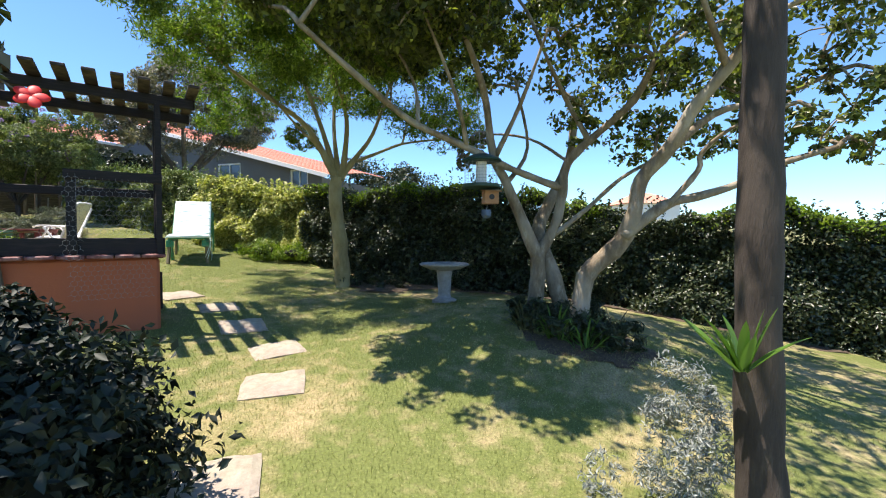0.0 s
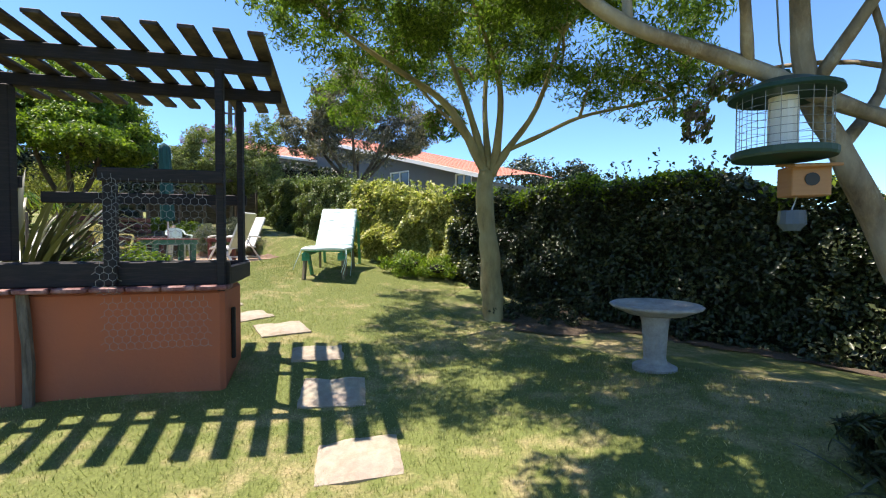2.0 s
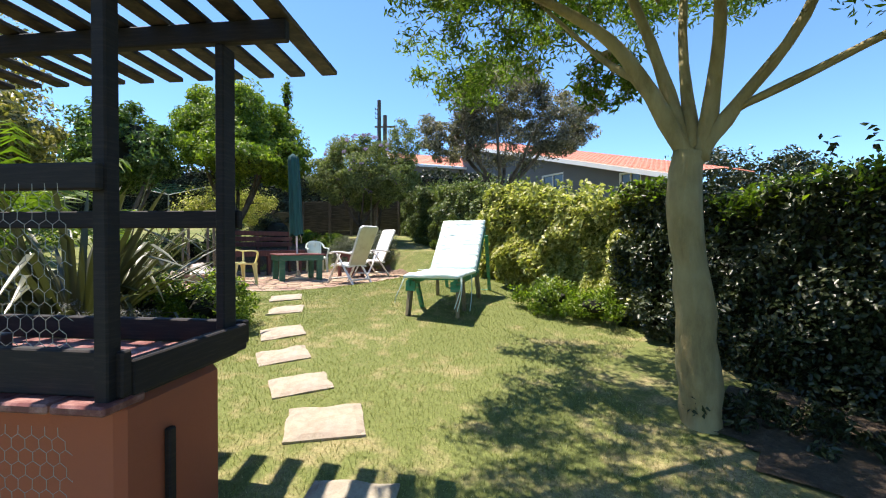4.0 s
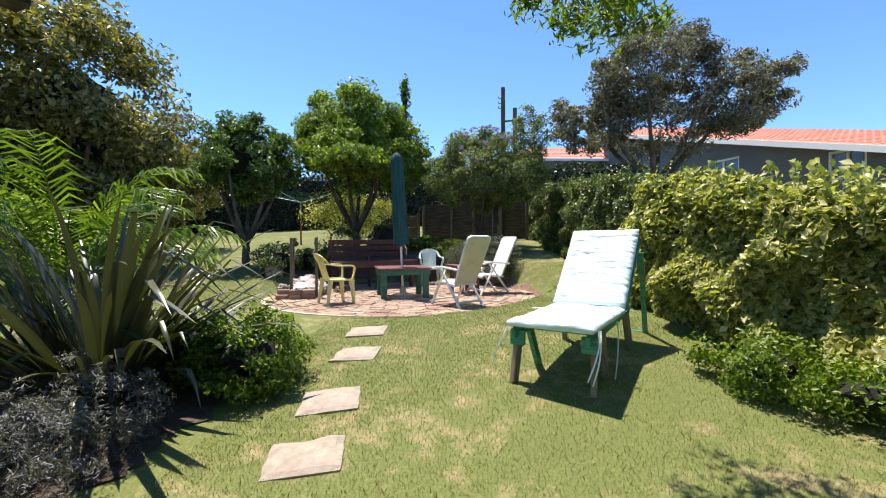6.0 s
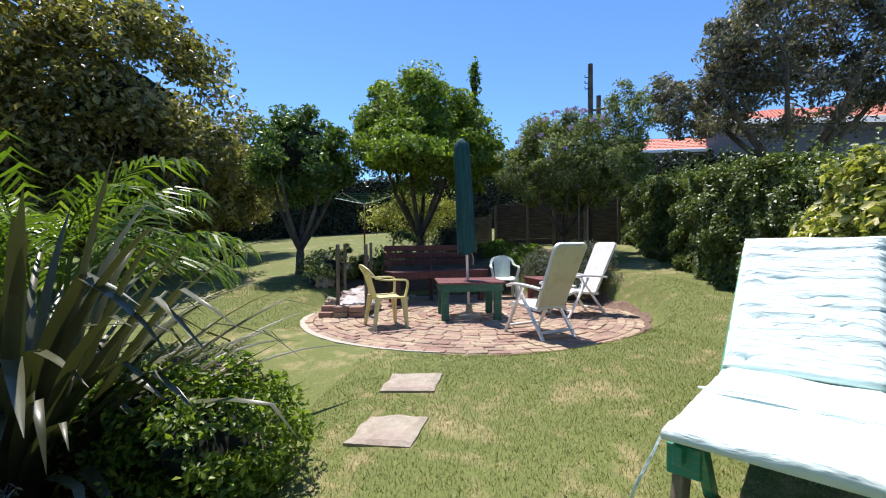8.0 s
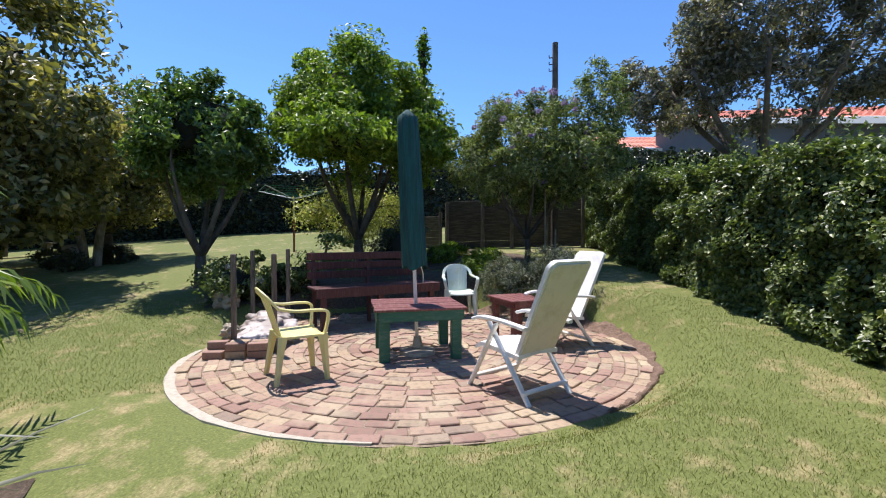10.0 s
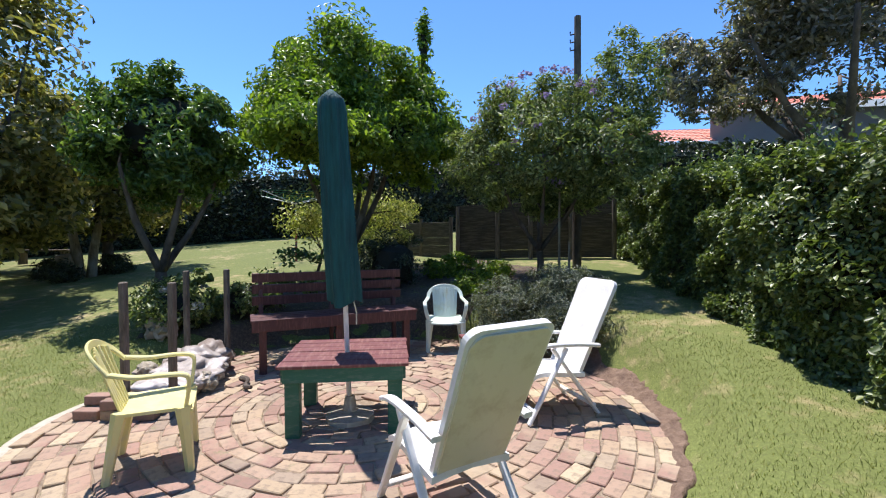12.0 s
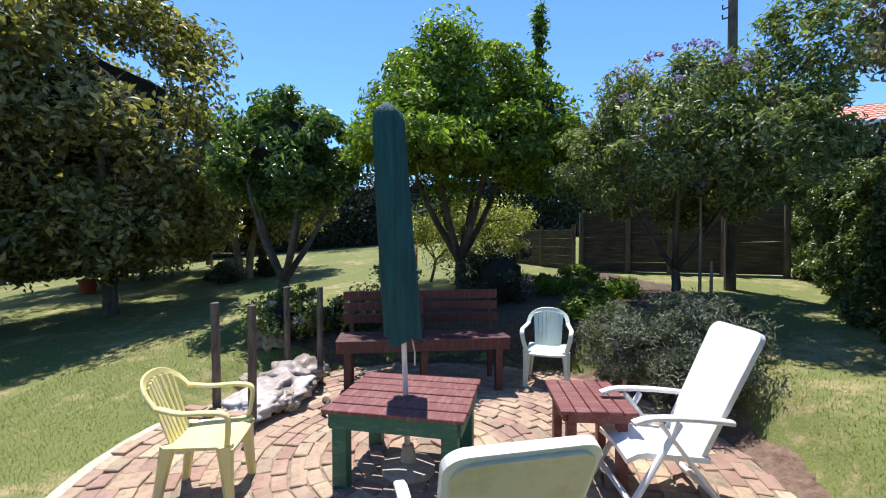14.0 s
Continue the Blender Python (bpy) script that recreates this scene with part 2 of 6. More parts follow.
M["L_gloss"] = leaf_mat("glossy_leaf", (0.022, 0.05, 0.014), (0.095, 0.165, 0.036), (0.27, 0.36, 0.11), 0.3, 0.4)
M["L_dark"] = leaf_mat("dark_leaf", (0.05, 0.052, 0.018), (0.215, 0.20, 0.065), (0.58, 0.45, 0.22), 0.38, 0.45)
M["L_feather"] = leaf_mat("feathery_leaf", (0.05, 0.09, 0.018), (0.13, 0.20, 0.032), (0.30, 0.38, 0.075), 0.5, 0.6)
M["L_treeB"] = leaf_mat("broad_leaf", (0.035, 0.04, 0.02), (0.10, 0.125, 0.035), (0.34, 0.38, 0.09), 0.36, 0.5)
M["L_gum"] = leaf_mat("grey_purple_leaf", (0.06, 0.06, 0.048), (0.18, 0.165, 0.135), (0.40, 0.34, 0.30), 0.45, 0.4)
M["L_dur"] = leaf_mat("small_soft_leaf", (0.04, 0.06, 0.022), (0.17, 0.21, 0.07), (0.42, 0.45, 0.20), 0.5, 0.45)
M["L_silver"] = leaf_mat("silver_leaf", (0.13, 0.14, 0.125), (0.25, 0.27, 0.24), (0.42, 0.44, 0.40), 0.7, 0.15)
M["L_lav"] = leaf_mat("grey_leaf", (0.07, 0.075, 0.065), (0.16, 0.16, 0.15), (0.27, 0.27, 0.26), 0.7, 0.15)
M["L_ros"] = leaf_mat("grey_green_leaf", (0.04, 0.05, 0.03), (0.13, 0.15, 0.095), (0.38, 0.40, 0.30), 0.6, 0.25)
M["L_flax"] = leaf_mat("flax_leaf", (0.035, 0.04, 0.018), (0.10, 0.105, 0.05), (0.36, 0.34, 0.24), 0.36, 0.12)
M["L_palm"] = leaf_mat("palm_leaf", (0.05, 0.09, 0.012), (0.14, 0.22, 0.025), (0.36, 0.45, 0.07), 0.33, 0.4)
M["L_agave"] = leaf_mat("aloe_leaf", (0.08, 0.17, 0.03), (0.14, 0.27, 0.05), (0.25, 0.38, 0.09), 0.35, 0.3)
q = Mat("grass_blade", 0.6).world()
k_ = q.dryness()
g_ = q.ramp(q.island(), [(0.0, (0.115, 0.14, 0.03)), (0.5, (0.17, 0.20, 0.045)), (0.85, (0.34, 0.34, 0.115)), (1.0, (0.66, 0.58, 0.33))])
d_ = q.ramp(q.island(), [(0.0, (0.20, 0.18, 0.06)), (0.5, (0.42, 0.36, 0.16)), (1.0, (0.68, 0.58, 0.34))])
M["grass"] = q.leafy(q.mix(k_, g_, d_), 0.3).m
M["flower_red"] = Mat("red_petal", 0.5).color((0.65, 0.02, 0.015)).m
M["flower_purple"] = leaf_mat("purple_petal", (0.22, 0.14, 0.34), (0.33, 0.22, 0.48), (0.45, 0.32, 0.6), 0.6, 0.3)
M["flower_yellow"] = Mat("yellow_petal", 0.5).color((0.75, 0.55, 0.02)).m


# ---- the lie of the land ----
PLANE = (-0.02, -0.0713, 0.0841)
BUMPS = [  # x, y, true height, reach
    (0.0, 0.0, 0.02, 1.6), (-1.15, 3.55, 0.42, 1.2), (-1.9, 4.21, 0.45, 1.0), (-6.37, 6.6, 1.01, 1.4), (-5.5, 6.5, 0.96, 1.2), (-4.87, 6.15, 0.89, 0.8),
    (-5.0, 7.85, 1.08, 1.4), (1.0, 4.75, 0.72, 1.3), (-0.05, 5.8, 0.67, 1.2), (0.62, 4.05, 0.54, 1.1), (-2.0, 8.47, 0.79, 1.6),
    (-2.95, 4.5, 0.62, 1.2), (-4.0, 3.8, 0.63, 1.2), (-3.4, 5.1, 0.75, 1.0), (3.2, 6.0, 0.40, 1.8), (-18.9, 9.3, 2.05, 3.0),
    (-15.8, 13.4, 2.18, 2.5), (-11.6, 9.2, 1.42, 1.6), (1.25, 1.7, 0.12, 1.0)]
PATIO, PATIO_R, PATIO_Z = (-10.05, 9.3), 2.56, 1.13


def plane_z(x, y):
    z = PLANE[0] + PLANE[1] * x + PLANE[2] * y
    return 1.15 + (z - 1.15) if -2.2 < z < 3.0 else (3.0 if z >= 3.0 else -2.2)


BX = np.array([b[:2] for b in BUMPS])
BR = np.array([b[3] for b in BUMPS])
KER = np.exp(-((BX[:, None] - BX[None]) ** 2).sum(2) / (2 * BR[None] ** 2))
BW = np.linalg.solve(KER + 0.05 * np.eye(len(BR)), np.array([b[2] - plane_z(b[0], b[1]) for b in BUMPS]))


def lawn_z(x, y):
    """Height of the lawn, before the patio was cut in."""
    return plane_z(x, y) + float(BW @ np.exp(-((BX - (x, y)) ** 2).sum(1) / (2 * BR ** 2)))


def gz(x, y):
    z = lawn_z(x, y)
    r = math.hypot(x - PATIO[0], y - PATIO[1])
    if r < PATIO_R + 0.5:
        k = min(1.0, max(0.0, (r - PATIO_R - 0.08) / 0.40))
        k = k * k * (3 - 2 * k)
        inner = PATIO_Z - 0.07 if r < PATIO_R - 0.2 else PATIO_Z - 0.03
        z = inner if r < PATIO_R - 0.03 else (PATIO_Z - 0.002) * (1 - k) + max(z, PATIO_Z) * k
    return z


# ---- mesh helpers ----
def link(name, me, mat, parent=None, label=""):
    me.materials.append(mat)
    ob = new(name, me)
    if parent:
        ob.parent = parent
    return tagged(ob, label)


def part(name, bm, mat, parent, label="", smooth=False):
    me = bpy.data.meshes.new(name)
    bm.normal_update()
    bm.to_mesh(me)
    bm.free()
    if smooth:
        me.polygons.foreach_set("use_smooth", [True] * len(me.polygons))
    return link(name, me, mat, parent, label)


def thing(name, at, label, category, group="", turn=0.0):
    ob = new(name)
    ob.empty_display_size = 0.1
    ob.matrix_world = pose(*at, 0, 0, turn)
    return tagged(ob, label, category, group)


def box(bm, c, s, m=Matrix(), bevel=0.004):
    """A box round c of size s, edges eased."""
    t = bmesh.new()
    bmesh.ops.create_cube(t, size=1.0, matrix=m @ Matrix.Translation(c) @ Matrix.Diagonal((*s, 1)))
    if bevel:
        bmesh.ops.bevel(t, geom=t.edges[:], offset=min(bevel, min(s) * 0.3), segments=1, affect="EDGES")
    merge(bm, t)


def merge(bm, t):
    me = bpy.data.meshes.new("t")
    t.to_mesh(me)
    t.free()
    bm.from_mesh(me)
    bpy.data.meshes.remove(me)


def beam(bm, a, b, w, h, up=(0, 0, 1), bevel=0.004):
    """A squared bar from a to b, w wide and h deep."""
    a, b = Vector(a), Vector(b)
    z = (b - a).normalized()
    x = Vector(up).cross(z)
    x = x.normalized() if x.length > 1e-4 else Vector((1, 0, 0))
    y = z.cross(x)
    m = Matrix((x, y, z)).transposed().to_4x4()
    m.translation = (a + b) / 2
    box(bm, (0, 0, 0), (w, h, (b - a).length), m, bevel)


def tube(bm, pts, radii, sides=8, wob=0.0, cap=True):
    """A tapered round limb through pts."""
    pts = [Vector(p) for p in pts]
    rings, x = [], None
    for i, p in enumerate(pts):
        d = (pts[min(i + 1, len(pts) - 1)] - pts[max(i - 1, 0)]).normalized()
        if x is None:
            x = d.orthogonal().normalized()
        x = (x - d * x.dot(d)).normalized()
        y = d.cross(x)
        r = radii[i] if i < len(radii) else radii[-1]
        ring = []
        for k in range(sides):
            a = 2 * math.pi * k / sides
            q = p + (x * math.cos(a) + y * math.sin(a)) * r
            if wob:
                q += (x * math.cos(a) + y * math.sin(a)) * r * wob * noise.noise(q * 6)
            ring.append(bm.verts.new(q))
        rings.append(ring)
    for r0, r1 in zip(rings, rings[1:]):
        for k in range(sides):
            bm.faces.new((r0[k], r0[(k + 1) % sides], r1[(k + 1) % sides], r1[k]))
    if cap and sides > 2:
        bm.faces.new(rings[-1])
        bm.faces.new(list(reversed(rings[0])))


def strip(bm, pts, w, h, up=(0, 0, 1)):
    """One bar of even width w and depth h that bends along pts."""
    rings = []
    for i, p in enumerate(pts):
        d = (pts[min(i + 1, len(pts) - 1)] - pts[max(i - 1, 0)]).normalized()
        x = Vector(up).cross(d)
        x = x.normalized() if x.length > 0.2 else rings_x
        rings_x = x
        y = d.cross(x)
        e = min(w, h) * 0.25
        rings.append([bm.verts.new(p + x * a + y * b) for a, b in ((-w / 2 + e, -h / 2), (w / 2 - e, -h / 2), (w / 2, -h / 2 + e), (w / 2, h / 2 - e), (w / 2 - e, h / 2), (-w / 2 + e, h / 2), (-w / 2, h / 2 - e), (-w / 2, -h / 2 + e))])
    for a, b in zip(rings, rings[1:]):
        for k in range(8):
            bm.faces.new((a[k], a[(k + 1) % 8], b[(k + 1) % 8], b[k]))
    bm.faces.new(rings[-1])
    bm.faces.new(list(reversed(rings[0])))


def smooth_path(pts, n=4):
    """More points on a smooth line through pts."""
    pts = [Vector(p) for p in pts]
    out = []
    for i in range(len(pts) - 1):
        p0, p1, p2, p3 = pts[max(i - 1, 0)], pts[i], pts[i + 1], pts[min(i + 2, len(pts) - 1)]
        for k in range(n):
            t = k / n
            out.append(0.5 * ((2 * p1) + (p2 - p0) * t + (2 * p0 - 5 * p1 + 4 * p2 - p3) * t * t + (3 * p1 - p0 - 3 * p2 + p3) * t ** 3))
    out.append(pts[-1])
    return out


def limb(bm, pts, r0, r1, sides=8, wob=0.25, n=4):
    path = smooth_path(pts, n)
    tube(bm, path, [r0 + (r1 - r0) * i / (len(path) - 1) for i in range(len(path))], sides, wob)
    return path


def lathe(bm, rings, sides=24, m=Matrix()):
    """A turned body: rings of (radius, z)."""
    rows = []
    for r, z in rings:
        rows.append([bm.verts.new(m @ Vector((r * math.cos(2 * math.pi * k / sides), r * math.sin(2 * math.pi * k / sides), z))) for k in range(sides)])
    for a, b in zip(rows, rows[1:]):
        for k in range(sides):
            bm.faces.new((a[k], a[(k + 1) % sides], b[(k + 1) % sides], b[k]))
    bm.faces.new(rows[-1])
    bm.faces.new(list(reversed(rows[0])))


def mesh_np(name, verts, faces):
    """A mesh from arrays: verts n x 3, faces m x k."""
    me = bpy.data.meshes.new(name)
    k = faces.shape[1]
    me.vertices.add(len(verts))
    me.vertices.foreach_set("co", verts.astype(np.float32).ravel())
    me.loops.add(faces.size)
    me.loops.foreach_set("vertex_index", faces.astype(np.int32).ravel())
    me.polygons.add(len(faces))
    me.polygons.foreach_set("loop_start", np.arange(0, faces.size, k, dtype=np.int32))
    me.update(calc_edges=True)
    return me


def unit(v):
    return v / np.maximum(np.linalg.norm(v, axis=-1, keepdims=True), 1e-9)


def leaves(name, pts, mat, parent, size=0.05, shape=0.5, out=None, lean=0.5, droop=0.0, label="", vary=0.35, kind=""):
    """One folded leaf (four triangles' worth in two quads) at every point. out: the way that leaves face there; shape: width over length."""
    n = len(pts)
    rnd = RNG.normal(size=(n, 3))
    nor = unit(rnd + (0 if out is None else out * (lean * 3)) + np.array((0, 0, 0.6)))
    ax = unit(np.cross(nor, RNG.normal(size=(n, 3))))
    ax[:, 2] -= droop
    ax = unit(ax)
    side = unit(np.cross(ax, nor))
    nor = np.cross(side, ax)
    L = (size * (1 + vary * RNG.uniform(-1, 1, n)))[:, None]
    W = L * shape
    fold = nor * W * 0.22
    v = np.stack([pts - ax * L * 0.5, pts + side * W * 0.5 + fold - ax * L * 0.02, pts + ax * L * 0.5 - nor * L * 0.08, pts - side * W * 0.5 + fold - ax * L * 0.02], 1)
    base = np.arange(n)[:, None] * 4
    f = np.concatenate([base + np.array([[0, 1, 2]]), base + np.array([[0, 2, 3]])], 0)
    ob = link(name, mesh_np(name, v.reshape(-1, 3), f), mat, parent, label)
    if kind:
        tagged(ob, kind=kind)
    return ob


def blob_points(c, r, n, clumps=40, spread=0.22, shell=0.55):
    """Leaf places of a crown: clumps near the shell of an ellipsoid, with gaps between."""
    c, r = np.array(c, float), np.array(r, float)
    d = unit(RNG.normal(size=(clumps, 3)))
    rad = shell + (1 - shell) * RNG.uniform(0, 1, clumps) ** 0.6
    cc = c + d * rad[:, None] * r
    idx = RNG.integers(0, clumps, n)
    ball = unit(RNG.normal(size=(n, 3))) * RNG.uniform(0, 1, (n, 1)) ** 0.45
    off = ball * 2.1 * spread * r.mean() * (0.55 + 0.8 * RNG.uniform(0, 1, clumps))[idx][:, None] * np.array((1, 1, 0.72))
    p = cc[idx] + off
    return p, unit(p - c), cc


def lump(bm, c, r, rough=0.25, sub=3, seed=0.0):
    """An uneven body of the given radii."""
    t = bmesh.new()
    bmesh.ops.create_icosphere(t, subdivisions=sub, radius=1.0)
    for v in t.verts:
        k = 1 + rough * noise.noise(v.co * 2.3 + Vector((seed, seed * 0.7, 0)))
        v.co = Vector(c) + Vector((v.co.x * r[0], v.co.y * r[1], v.co.z * r[2])) * k
    merge(bm, t)


def branches_to(bm, start, targets, r0=0.03, sides=5):
    """Thin branches from a limb's end to the clumps of the crown."""
    s = Vector(start)
    for t in targets:
        t = Vector(t)
        mid = s.lerp(t, 0.5) + Vector((0, 0, 0.12 * (t - s).length))
        limb(bm, [s, mid, t], r0, 0.006, sides, 0.0, 3)


# ---- ground ----
def grid_axis(lo, hi, a, b, fine, coarse):
    out, x = [], lo
    while x < hi:
        out.append(x)
        x += fine if a <= x <= b else coarse * (1 + 0.12 * min(abs(x - a), abs(x - b)))
    return out + [hi]


xs = grid_axis(-400, 400, -14, 3, 0.14, 0.5)
ys = grid_axis(-400, 400, 0.5, 13, 0.14, 0.5)
gv = np.array([(x, y, gz(x, y)) for y in ys for x in xs])
nx = len(xs)
i = np.arange(nx - 1)
gf = np.concatenate([np.stack([i + j * nx, i + 1 + j * nx, i + 1 + (j + 1) * nx, i + (j + 1) * nx], 1) for j in range(len(ys) - 1)])
gme = mesh_np("ground", gv, gf)
gme.polygons.foreach_set("use_smooth", [True] * len(gf))
ground = tagged(link("ground", gme, M["lawn"]), "sunlit mown lawn with dry brownish patches", "lawn", kind="structure")


def patch(name, pts, mat, label, category, lift=0.012, step=0.08):
    """A sheet of bare soil that follows the ground inside an outline."""
    xs_, ys_ = [p[0] for p in pts], [p[1] for p in pts]
    bm, made = bmesh.new(), {}

    def inside(x, y):
        x += 0.16 * noise.noise(Vector((x * 3, y * 3, 1)))
        y += 0.16 * noise.noise(Vector((x * 3, y * 3, 9)))
        c = False
        for (x1, y1), (x2, y2) in zip(pts, pts[1:] + pts[:1]):
            if (y1 > y) != (y2 > y) and x < (x2 - x1) * (y - y1) / (y2 - y1) + x1:
                c = not c
        return c

    def vert(i, j):
        if (i, j) not in made:
            x, y = min(xs_) + i * step, min(ys_) + j * step
            made[i, j] = bm.verts.new((x, y, gz(x, y) + lift + 0.02 * noise.noise(Vector((x * 4, y * 4, 0)))))
        return made[i, j]

    for i in range(int((max(xs_) - min(xs_)) / step)):
        for j in range(int((max(ys_) - min(ys_)) / step)):
            if inside(min(xs_) + (i + 0.5) * step, min(ys_) + (j + 0.5) * step):
                bm.faces.new((vert(i, j), vert(i + 1, j), vert(i + 1, j + 1), vert(i, j + 1)))
    ob = part(name, bm, mat, None, smooth=True)
    return tagged(ob, label, category, kind="structure")


# ---- hedges ----
def hedge(name, line, depth, heights, n, mat, label, leaf=0.05, core=True, face=1.0, category="hedge", top_wave=0.12, shoots=0, rough=1.0, lit_top=0):
    """A clipped hedge along a line of its front foot; it lies to the line's left."""
    line = [Vector((*p, 0)) for p in line]
    root = thing(name, (line[0].x, line[0].y, gz(line[0].x, line[0].y)), label, category)
    org = np.array(root.location)
    seg = [(b - a).length for a, b in zip(line, line[1:])]
    tot = sum(seg)

    def at(s):
        for k, l in enumerate(seg):
            if s <= l or k == len(seg) - 1:
                t = s / l
                d = (line[k + 1] - line[k]).normalized()
                return line[k].lerp(line[k + 1], t), d, heights[k] * (1 - t) + heights[k + 1] * t
            s -= l

    # solid dark filler stands in for the shade inside the hedge
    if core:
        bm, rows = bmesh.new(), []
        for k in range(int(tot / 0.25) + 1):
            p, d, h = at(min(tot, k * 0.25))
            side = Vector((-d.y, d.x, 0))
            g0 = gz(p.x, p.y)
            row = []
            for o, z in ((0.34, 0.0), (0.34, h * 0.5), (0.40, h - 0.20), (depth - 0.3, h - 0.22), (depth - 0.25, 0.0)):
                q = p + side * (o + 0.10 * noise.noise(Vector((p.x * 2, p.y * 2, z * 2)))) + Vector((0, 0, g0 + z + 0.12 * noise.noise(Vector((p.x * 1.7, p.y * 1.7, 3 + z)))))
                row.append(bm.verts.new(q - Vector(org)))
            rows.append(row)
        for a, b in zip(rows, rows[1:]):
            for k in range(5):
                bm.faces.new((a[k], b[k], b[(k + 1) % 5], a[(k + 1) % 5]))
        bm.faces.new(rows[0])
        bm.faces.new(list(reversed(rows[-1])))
        part("inner_growth", bm, M["shade_core"], root, "near-black filler for the shade inside the hedge")
    pts, outs = [], []
    for k in range(n):
        p, d, h = at(random.uniform(0, tot))
        side = Vector((-d.y, d.x, 0))
        u = random.random() * (h + depth * 0.8)
        w = abs(random.gauss(0, 0.09))
        bulge = rough * (0.16 * noise.noise(Vector((p.x * 1.1, p.y * 1.1, u * 1.3))) + 0.15 * noise.noise(Vector((p.x * 3.3, p.y * 3.3, u * 3))))
        bulge = min(bulge, 0.10)
        wave = top_wave * (noise.noise(Vector((p.x * 0.8, p.y * 0.8, 7))) + 0.6 * noise.noise(Vector((p.x * 3, p.y * 3, 7))))
        if u < h:
            q = p + side * (0.05 + w + bulge + (0.10 * (u / h) ** 4)) + Vector((0, 0, gz(p.x, p.y) + u * (1 + wave / h)))
            o = -side + Vector((0, 0, 0.35))
        else:
            o = Vector((0, 0, 1))
            q = p + side * (0.05 + (u - h) / 0.8) + Vector((0, 0, gz(p.x, p.y) + h + wave - w + bulge * 0.7))
        pts.append(q)
        outs.append(o)
    for k in range(shoots):
        p, d, h = at(random.uniform(0, tot))
        side = Vector((-d.y, d.x, 0))
        b = p + side * random.uniform(0, depth) + Vector((0, 0, gz(p.x, p.y) + h))
        l = random.uniform(0.1, 0.4)
        for j in range(14):
            pts.append(b + Vector((random.gauss(0, 0.03), random.gauss(0, 0.03), l * j / 14)))
            outs.append(Vector((random.gauss(0, 1), random.gauss(0, 1), 0.3)))
    leaves("foliage", np.array(pts) - org, mat, root, leaf, 0.6, np.array(outs), 0.4)
    # brighter leaf colour paints the sunlight along the hedge's top
    if lit_top:
        pts = []
        while len(pts) < lit_top:
            p, d, h = at(random.uniform(0, tot))
            if noise.noise(Vector((p.x * 1.3, p.y * 1.3, 4))) < random.uniform(-0.35, 0.25):
                continue
            side = Vector((-d.y, d.x, 0))
            wave = top_wave * (noise.noise(Vector((p.x * 0.8, p.y * 0.8, 7))) + 0.6 * noise.noise(Vector((p.x * 3, p.y * 3, 7))))
            pts.append(p + side * random.uniform(-0.06, 0.5) + Vector((0, 0, gz(p.x, p.y) + h + wave + 0.05 - abs(random.gauss(0, 0.11)))))
        leaves("fresh_growth", np.array(pts) - org, M["L_bright"], root, leaf * 0.95, 0.55, None, 0.4, label="bright green leaves along the top, sunlight painted into their colour")
    return root


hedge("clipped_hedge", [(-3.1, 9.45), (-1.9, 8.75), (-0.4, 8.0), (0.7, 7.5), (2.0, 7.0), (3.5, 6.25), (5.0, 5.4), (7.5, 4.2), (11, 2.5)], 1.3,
      [1.45, 1.65, 1.8, 1.8, 1.55, 1.5, 1.65, 1.8, 1.8], 115000, M["L_hedge"], "tall dark green hedge in shade behind the lawn", 0.06, shoots=110, top_wave=0.25, rough=1.4, lit_top=9000)
hedge("overgrown_hedge", [(-15.5, 17.3), (-14.2, 16.1), (-11.8, 14.7), (-9.9, 13.4), (-8.3, 12.3), (-6.9, 11.7), (-5.8, 11.1)], 1.5,
      [1.5, 1.6, 1.7, 1.7, 1.7, 1.75, 1.55], 125000, M["L_hedge2"], "leafy green hedge with climbing growth", 0.056, top_wave=0.3, shoots=140, rough=1.9)
hedge("variegated_shrub_hedge", [(-6.3, 11.2), (-5.6, 10.5), (-4.6, 10.0), (-3.6, 9.7), (-2.8, 9.4)], 1.3, [1.4, 1.45, 1.45, 1.35, 1.3], 46000, M["L_yellow"],
      "yellow and green variegated shrub, full and loose", 0.085, top_wave=0.28, shoots=110, rough=2.0)
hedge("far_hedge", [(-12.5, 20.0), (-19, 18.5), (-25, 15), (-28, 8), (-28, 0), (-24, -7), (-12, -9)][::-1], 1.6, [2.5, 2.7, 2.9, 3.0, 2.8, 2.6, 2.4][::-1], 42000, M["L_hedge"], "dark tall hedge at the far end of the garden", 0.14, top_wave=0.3)


